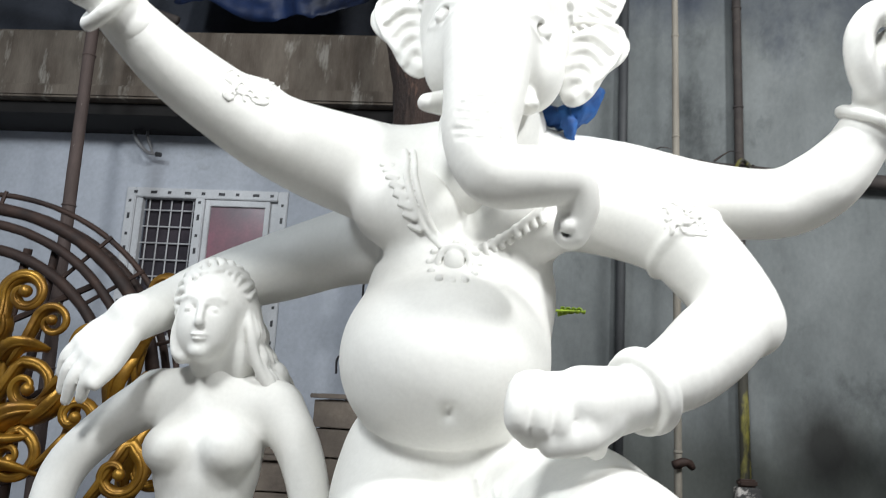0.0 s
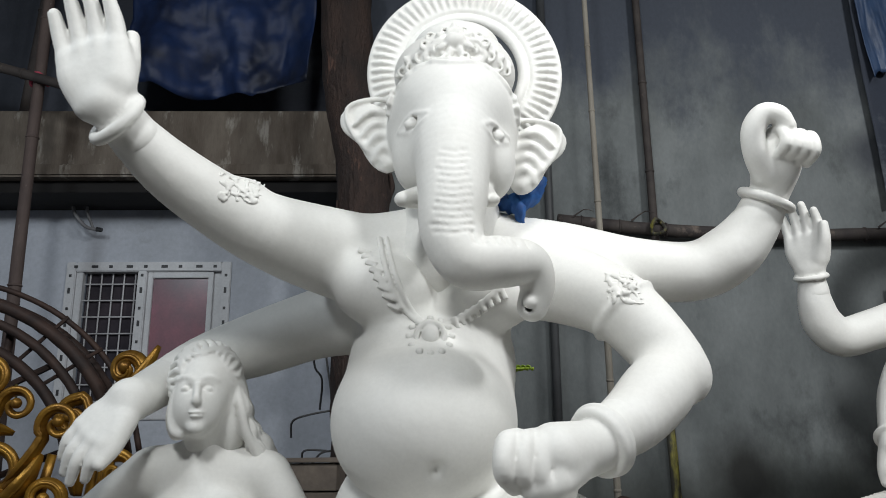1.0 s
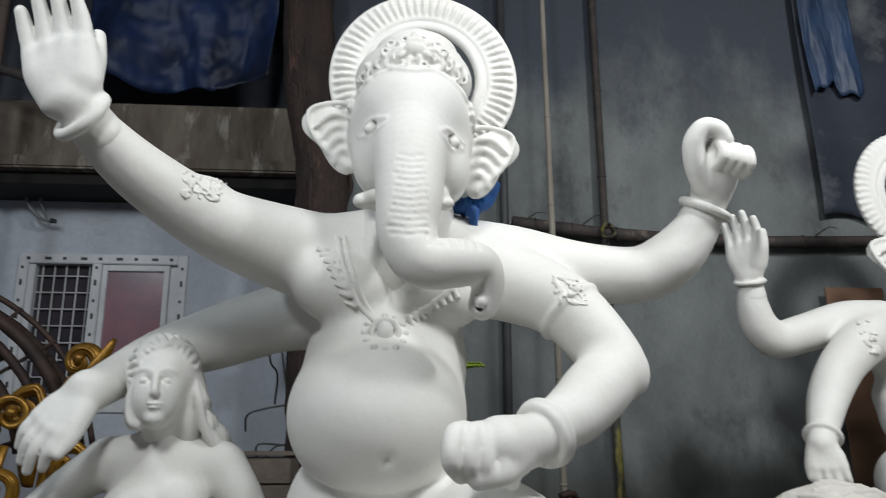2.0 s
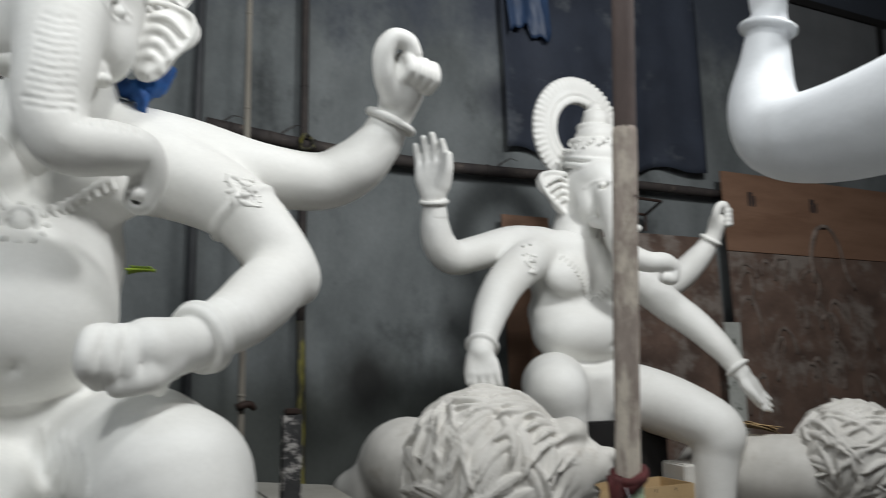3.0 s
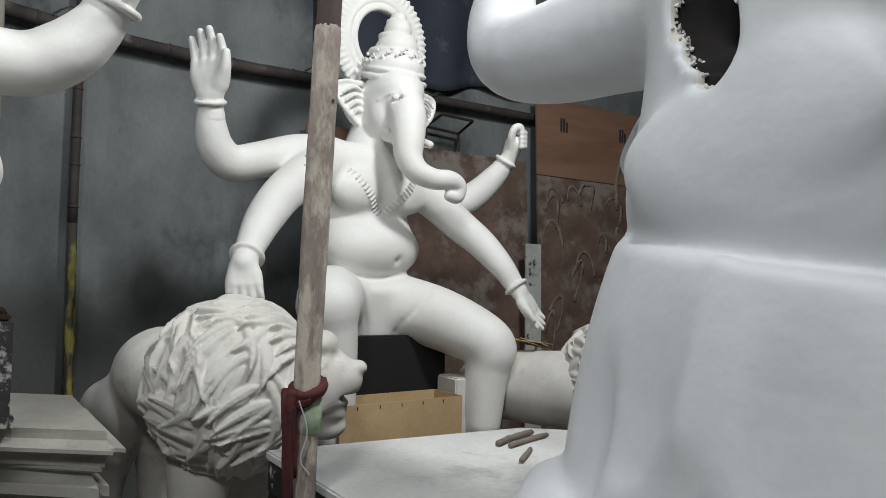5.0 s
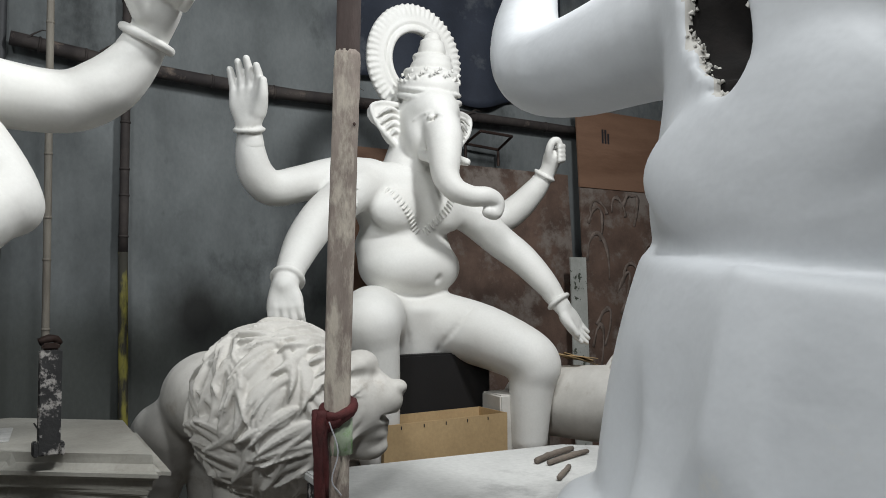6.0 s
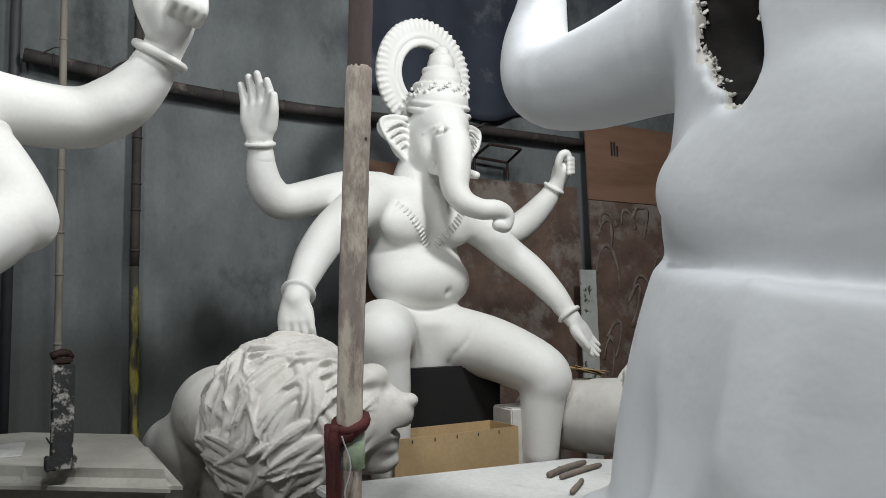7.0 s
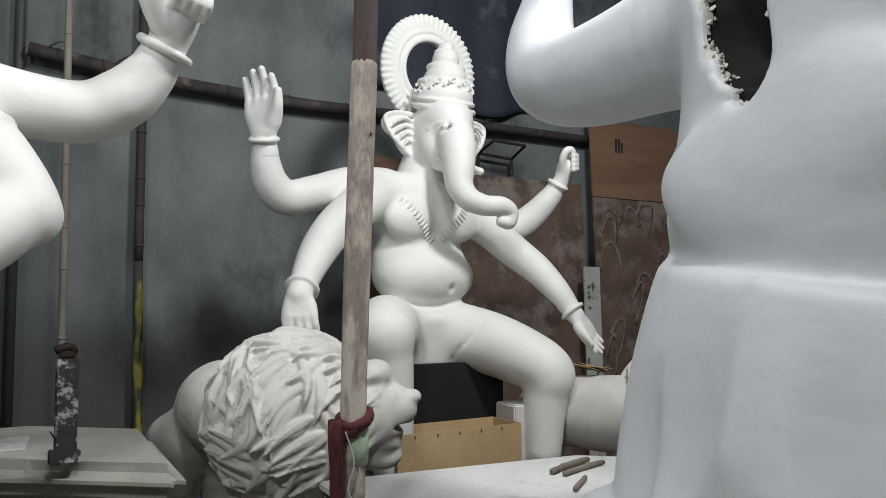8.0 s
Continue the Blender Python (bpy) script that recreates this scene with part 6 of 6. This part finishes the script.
def hanging_wires():
    root = thing("hanging_wires", (-0.62, 4.55, 2.5), "black wires and a paper notice hanging by the trunk", "wires")
    for pts in ([(-0.04, 0, 0.10), (0.0, -0.01, -0.2), (0.06, -0.01, -0.55)], [(-0.06, 0, 0.08), (-0.075, 0, -0.25), (-0.02, -0.01, -0.36), (-0.03, 0, -0.55)], [(0.06, 0, -0.55), (-0.10, -0.01, -0.58), (-0.20, 0, -0.62), (-0.205, 0, -0.72)], [(0.05, 0, -0.80), (-0.02, -0.01, -0.82), (-0.10, 0, -0.92)], [(0.02, 0, -0.80), (-0.12, 0, -0.80), (-0.13, 0, -0.88)], [(-0.06, 0, -0.9), (-0.05, 0, -1.2), (-0.03, 0, -1.45)]):
        part("wire", pipe(bmesh.new(), [(*p, 0.007) for p in pts], 5, 5), WIRE, root)
    part("notice", box(bmesh.new(), (-0.16, 0.02, -0.06), (0.10, 0.024, 0.16)), PVC, root, "white paper notice with dark lines")
    for i in range(4):
        part("print_bar", box(bmesh.new(), (-0.12, 0.0175, -0.03 + 0.045 * i), (0.06 - 0.03 * (i % 2), 0.0195, -0.018 + 0.045 * i)), FILM_MARK, root)


hanging_wires()


# ---- rusty arched frame and gilt scrollwork ----
def iron_arch():
    root = thing("iron_arch", (-2.5, 3.8, 0), "rusty iron arch frame with curved rods", "frame")
    cx, cz = -2.75, 1.55

    def arc(R, a0, a1, y, r, drop=0.0):
        return [(cx + 2.5 + R * math.cos(radians(a)) * 1.12, y, cz + R * math.sin(radians(a)) - drop, r) for a in np.linspace(a0, a1, 9)]

    for R, y, r in ((1.02, 0.0, 0.036), (0.93, -0.05, 0.026), (1.11, 0.06, 0.016), (0.80, -0.02, 0.03), (1.03, 0.14, 0.022)):
        part("arched_rod", pipe(bmesh.new(), arc(R, 100 if R < 1.05 else 95, 8, y, r), 8, 4, 0.06), RUST, root, smooth=True)
    for a in (18, 39, 52, 84):
        c, s = math.cos(radians(a)) * 1.12, math.sin(radians(a))
        part("spoke", pipe(bmesh.new(), [(cx + 2.5 + 0.78 * c, -0.02, cz + 0.78 * s, 0.011), (cx + 2.5 + 1.13 * c, 0.05, cz + 1.13 * s, 0.011)], 6, 1), RUST, root)
    for x in (0.14, -0.02):
        part("upright", pipe(bmesh.new(), [(x, 0.02, 0.0, 0.026), (x + 0.02, 0.02, 1.4, 0.026), (x + 0.10, 0.02, 2.35, 0.024)], 8, 2), RUST, root, smooth=True)
    for z, dx in ((1.95, 0.5), (1.55, 0.75), (1.15, 0.8)):
        part("cross_rod", pipe(bmesh.new(), [(-0.4, 0.0, z - 0.22, 0.018), (dx, 0.0, z + 0.22, 0.018)], 6, 1), RUST, root)
    part("yellow_tag", pipe(bmesh.new(), [(0.33, -0.03, 2.06, 0.012), (0.34, -0.04, 1.99, 0.014), (0.33, -0.04, 1.94, 0.006)], 6, 3, 0.2, 0.4), BAMBOO_YELLOW, root)


iron_arch()


def scroll(root, cx, cz, R, turns, start, spin, y=0.0, width=0.03, tail=None):
    """A gilt volute: a ribbon that winds into an eye, with a raised rib."""
    rows = []
    n = int(16 * turns)
    for i in range(n + 1):
        t = i / n
        a = radians(start) + spin * 2 * math.pi * turns * t
        r = R * (1 - 0.86 * t)
        rows.append((cx + r * math.cos(a), y - 0.05 * t, cz + r * math.sin(a), 1.25 * width * (1 - 0.5 * t)))
    if tail:
        rows = [(tail[0], y, tail[1], width * 0.55), (0.5 * (tail[0] + rows[0][0]) + 0.02, y - 0.02, 0.5 * (tail[1] + rows[0][2]), width * 1.15)] + rows
    part("scroll", pipe(bmesh.new(), rows, 8, 2, 0.03, 0.62), GOLD, root, smooth=True)
    part("rib", pipe(bmesh.new(), [(x, yy - r * 0.55, z, r * 0.32) for x, yy, z, r in rows], 6, 2, 0.03), GOLD, root, smooth=True)
    x, yy, z, r = rows[-1]
    bm = bmesh.new()
    bmesh.ops.create_uvsphere(bm, u_segments=10, v_segments=7, radius=r * 1.5, matrix=Matrix.Translation((x, yy, z)))
    part("eye", bm, GOLD, root, smooth=True)


def leaf(root, a, b, w, bend, y=0.0):
    """A gilt acanthus leaf from a to b."""
    (x0, z0), (x1, z1) = a, b
    nx, nz = -(z1 - z0), x1 - x0
    rows = []
    for i in range(7):
        t = i / 6
        o = bend * math.sin(math.pi * t)
        rows.append((x0 + (x1 - x0) * t + nx * o, y - 0.05 * math.sin(math.pi * t), z0 + (z1 - z0) * t + nz * o, 1.35 * w * (0.2 + math.sin(math.pi * min(1, 0.15 + 0.8 * t)))))
    part("leaf", pipe(bmesh.new(), rows, 8, 3, 0.05, 0.4), GOLD, root, smooth=True)
    part("rib", pipe(bmesh.new(), [(x, yy - 0.4 * r, z, 0.2 * r) for x, yy, z, r in rows], 6, 3), GOLD, root, smooth=True)


def gilt_screen(name, label, at, turn, rows_s, rows_l, stem):
    root = thing(name, at, label, "ornament", "gilt scroll ornaments")
    for s in rows_s:
        scroll(root, *s)
    for l in rows_l:
        leaf(root, *l)
    for pts in stem:
        part("stem", pipe(bmesh.new(), [(x, 0.03, z, r) for x, z, r in pts], 8, 4, 0.05, 0.7), GOLD, root, smooth=True)
    root.matrix_world = pose(*at, 0, 0, turn)
    return root


gilt_screen("gilt_screen", "gilt scrollwork panel with leaves and volutes standing on the floor", (-2.1, 3.42, 0), 6,
            [(-0.02, 2.06, 0.11, 1.4, 200, -1, 0, 0.034, (-0.16, 1.80)), (0.14, 1.93, 0.085, 1.3, 170, -1, -0.03, 0.028, (-0.05, 1.72)), (0.05, 1.62, 0.12, 1.4, 120, -1, 0, 0.034, (-0.18, 1.45)), (0.34, 1.84, 0.10, 1.4, 220, -1, -0.02, 0.030, (0.10, 1.55)), (0.02, 1.30, 0.12, 1.4, 90, -1, 0, 0.034, (-0.2, 1.15)), (0.30, 1.50, 0.11, 1.3, 250, 1, -0.03, 0.03, (0.12, 1.25)), (-0.22, 1.92, 0.12, 1.3, 330, 1, 0, 0.034, (-0.30, 1.55)), (0.52, 1.25, 0.13, 1.2, 80, -1, 0, 0.032, (0.30, 1.0))],
            [((-0.12, 1.35), (0.16, 1.52), 0.045, 0.18), ((-0.25, 1.45), (0.10, 1.40), 0.05, -0.12), ((0.05, 1.45), (0.26, 1.70), 0.04, -0.15), ((-0.3, 1.2), (0.16, 1.22), 0.05, 0.14), ((-0.1, 1.75), (0.12, 1.80), 0.04, 0.2), ((0.2, 1.1), (0.46, 1.36), 0.04, 0.16), ((-0.35, 1.7), (-0.1, 2.0), 0.045, 0.12), ((-0.1, 1.0), (0.25, 1.08), 0.05, 0.1)],
            [[(-0.25, 0.0, 0.05), (-0.2, 0.8, 0.045), (-0.1, 1.4, 0.04), (-0.12, 1.85, 0.03)], [(0.3, 0.0, 0.045), (0.32, 0.7, 0.04), (0.22, 1.2, 0.035), (0.30, 1.7, 0.025)], [(-0.25, 0.9, 0.03), (0.05, 1.0, 0.035), (0.4, 0.95, 0.03)]])
gilt_screen("gilt_screen", "gilt scroll bracket with a curled crest behind the figure", (-1.62, 3.62, 0), -8,
            [(0.10, 2.12, 0.10, 1.5, 250, 1, 0, 0.036, (-0.08, 1.80)), (-0.16, 1.88, 0.10, 1.3, 60, 1, 0, 0.03, (0.0, 1.62)), (0.10, 1.60, 0.10, 1.3, 130, -1, 0, 0.03, (-0.02, 1.4)), (0.12, 1.28, 0.13, 1.2, 60, -1, 0, 0.028, (-0.05, 1.0))],
            [((0.0, 1.88), (0.26, 2.24), 0.032, -0.10), ((-0.06, 1.70), (0.18, 2.05), 0.03, 0.08), ((-0.12, 1.5), (0.02, 1.85), 0.04, 0.1), ((0.0, 1.15), (0.12, 1.5), 0.035, 0.1)],
            [[(0.0, 0.0, 0.05), (-0.02, 0.9, 0.045), (-0.06, 1.5, 0.04), (0.0, 1.9, 0.03)]])


# ---- crates and timber behind the figure ----
def crate(at, w, d, h, turn, label):
    root = thing("wooden_crate", at, label, "crate", "stacked crates")
    for i in range(4):
        z0, z1 = h * i / 4, h * (i + 1) / 4 - 0.008
        part("slat", box(bmesh.new(), (-w, -d, z0), (w, -d + 0.016, z1), 0.003), ASH_WOOD, root)
        part("slat", box(bmesh.new(), (-w, d - 0.016, z0), (w, d, z1), 0.003), ASH_WOOD, root)
        part("end_slat", box(bmesh.new(), (-w, -d + 0.018, z0), (-w + 0.016, d - 0.018, z1), 0.003), ASH_WOOD, root)
        part("end_slat", box(bmesh.new(), (w - 0.016, -d + 0.018, z0), (w, d - 0.018, z1), 0.003), ASH_WOOD, root)
    part("lid", box(bmesh.new(), (-w - 0.02, -d - 0.02, h), (w + 0.02, d + 0.02, h + 0.022), 0.004), ASH_WOOD, root)
    root.matrix_world = pose(*at, 0, 0, turn)


crate((-0.60, 3.95, 0.62), 0.17, 0.15, 0.42, 5, "small grey slatted crate stacked on another")
crate((-0.60, 3.95, 1.063), 0.16, 0.14, 0.58, -4, "tall grey slatted crate on top of the stack")
crate((-0.62, 3.96, 0.0), 0.24, 0.2, 0.59, 0, "wide grey slatted crate standing on the floor")
crate((-1.08, 3.95, 0.0), 0.20, 0.2, 0.70, 8, "grey slatted crate standing on the floor by the wall")
crate((-1.06, 3.95, 0.723), 0.24, 0.16, 0.60, 3, "grey slatted crate carrying loose timber")
for i, (x0, x1, z, y) in enumerate(((-1.5, -0.78, 1.39, 3.88), (-1.45, -0.80, 1.39, 4.0), (-1.4, -0.85, 1.45, 3.94))):
    tagged(mesh_object("timber_offcut", box(bmesh.new(), (x0, y - 0.035, z - 0.044), (x1, y + 0.035, z + 0.012), 0.004), ASH_WOOD), "grey timber offcut lying on the crates", "timber", "timber on the crates")


# ---- high glazed panel at the far end ----
def high_panel():
    root = thing("wall_panel", (6.4, 4.64, 4.1), "grey panelled opening with a black frame high on the wall", "panel")
    part("sheet", box(bmesh.new(), (0, 0, 0), (3.3, 0.03, 1.12)), GREY_PANEL, root)
    for lo, hi in (((-0.05, -0.03, -0.06), (3.35, 0.0, 0.0)), ((-0.05, -0.03, 1.12), (3.35, 0.0, 1.2)), ((-0.05, -0.03, 0), (0.04, 0.0, 1.12)), ((1.55, -0.03, 0), (1.63, 0.0, 1.12)), ((3.27, -0.03, 0), (3.35, 0.0, 1.12))):
        part("frame_bar", box(bmesh.new(), lo, hi, 0.004), BLACK, root)


high_panel()
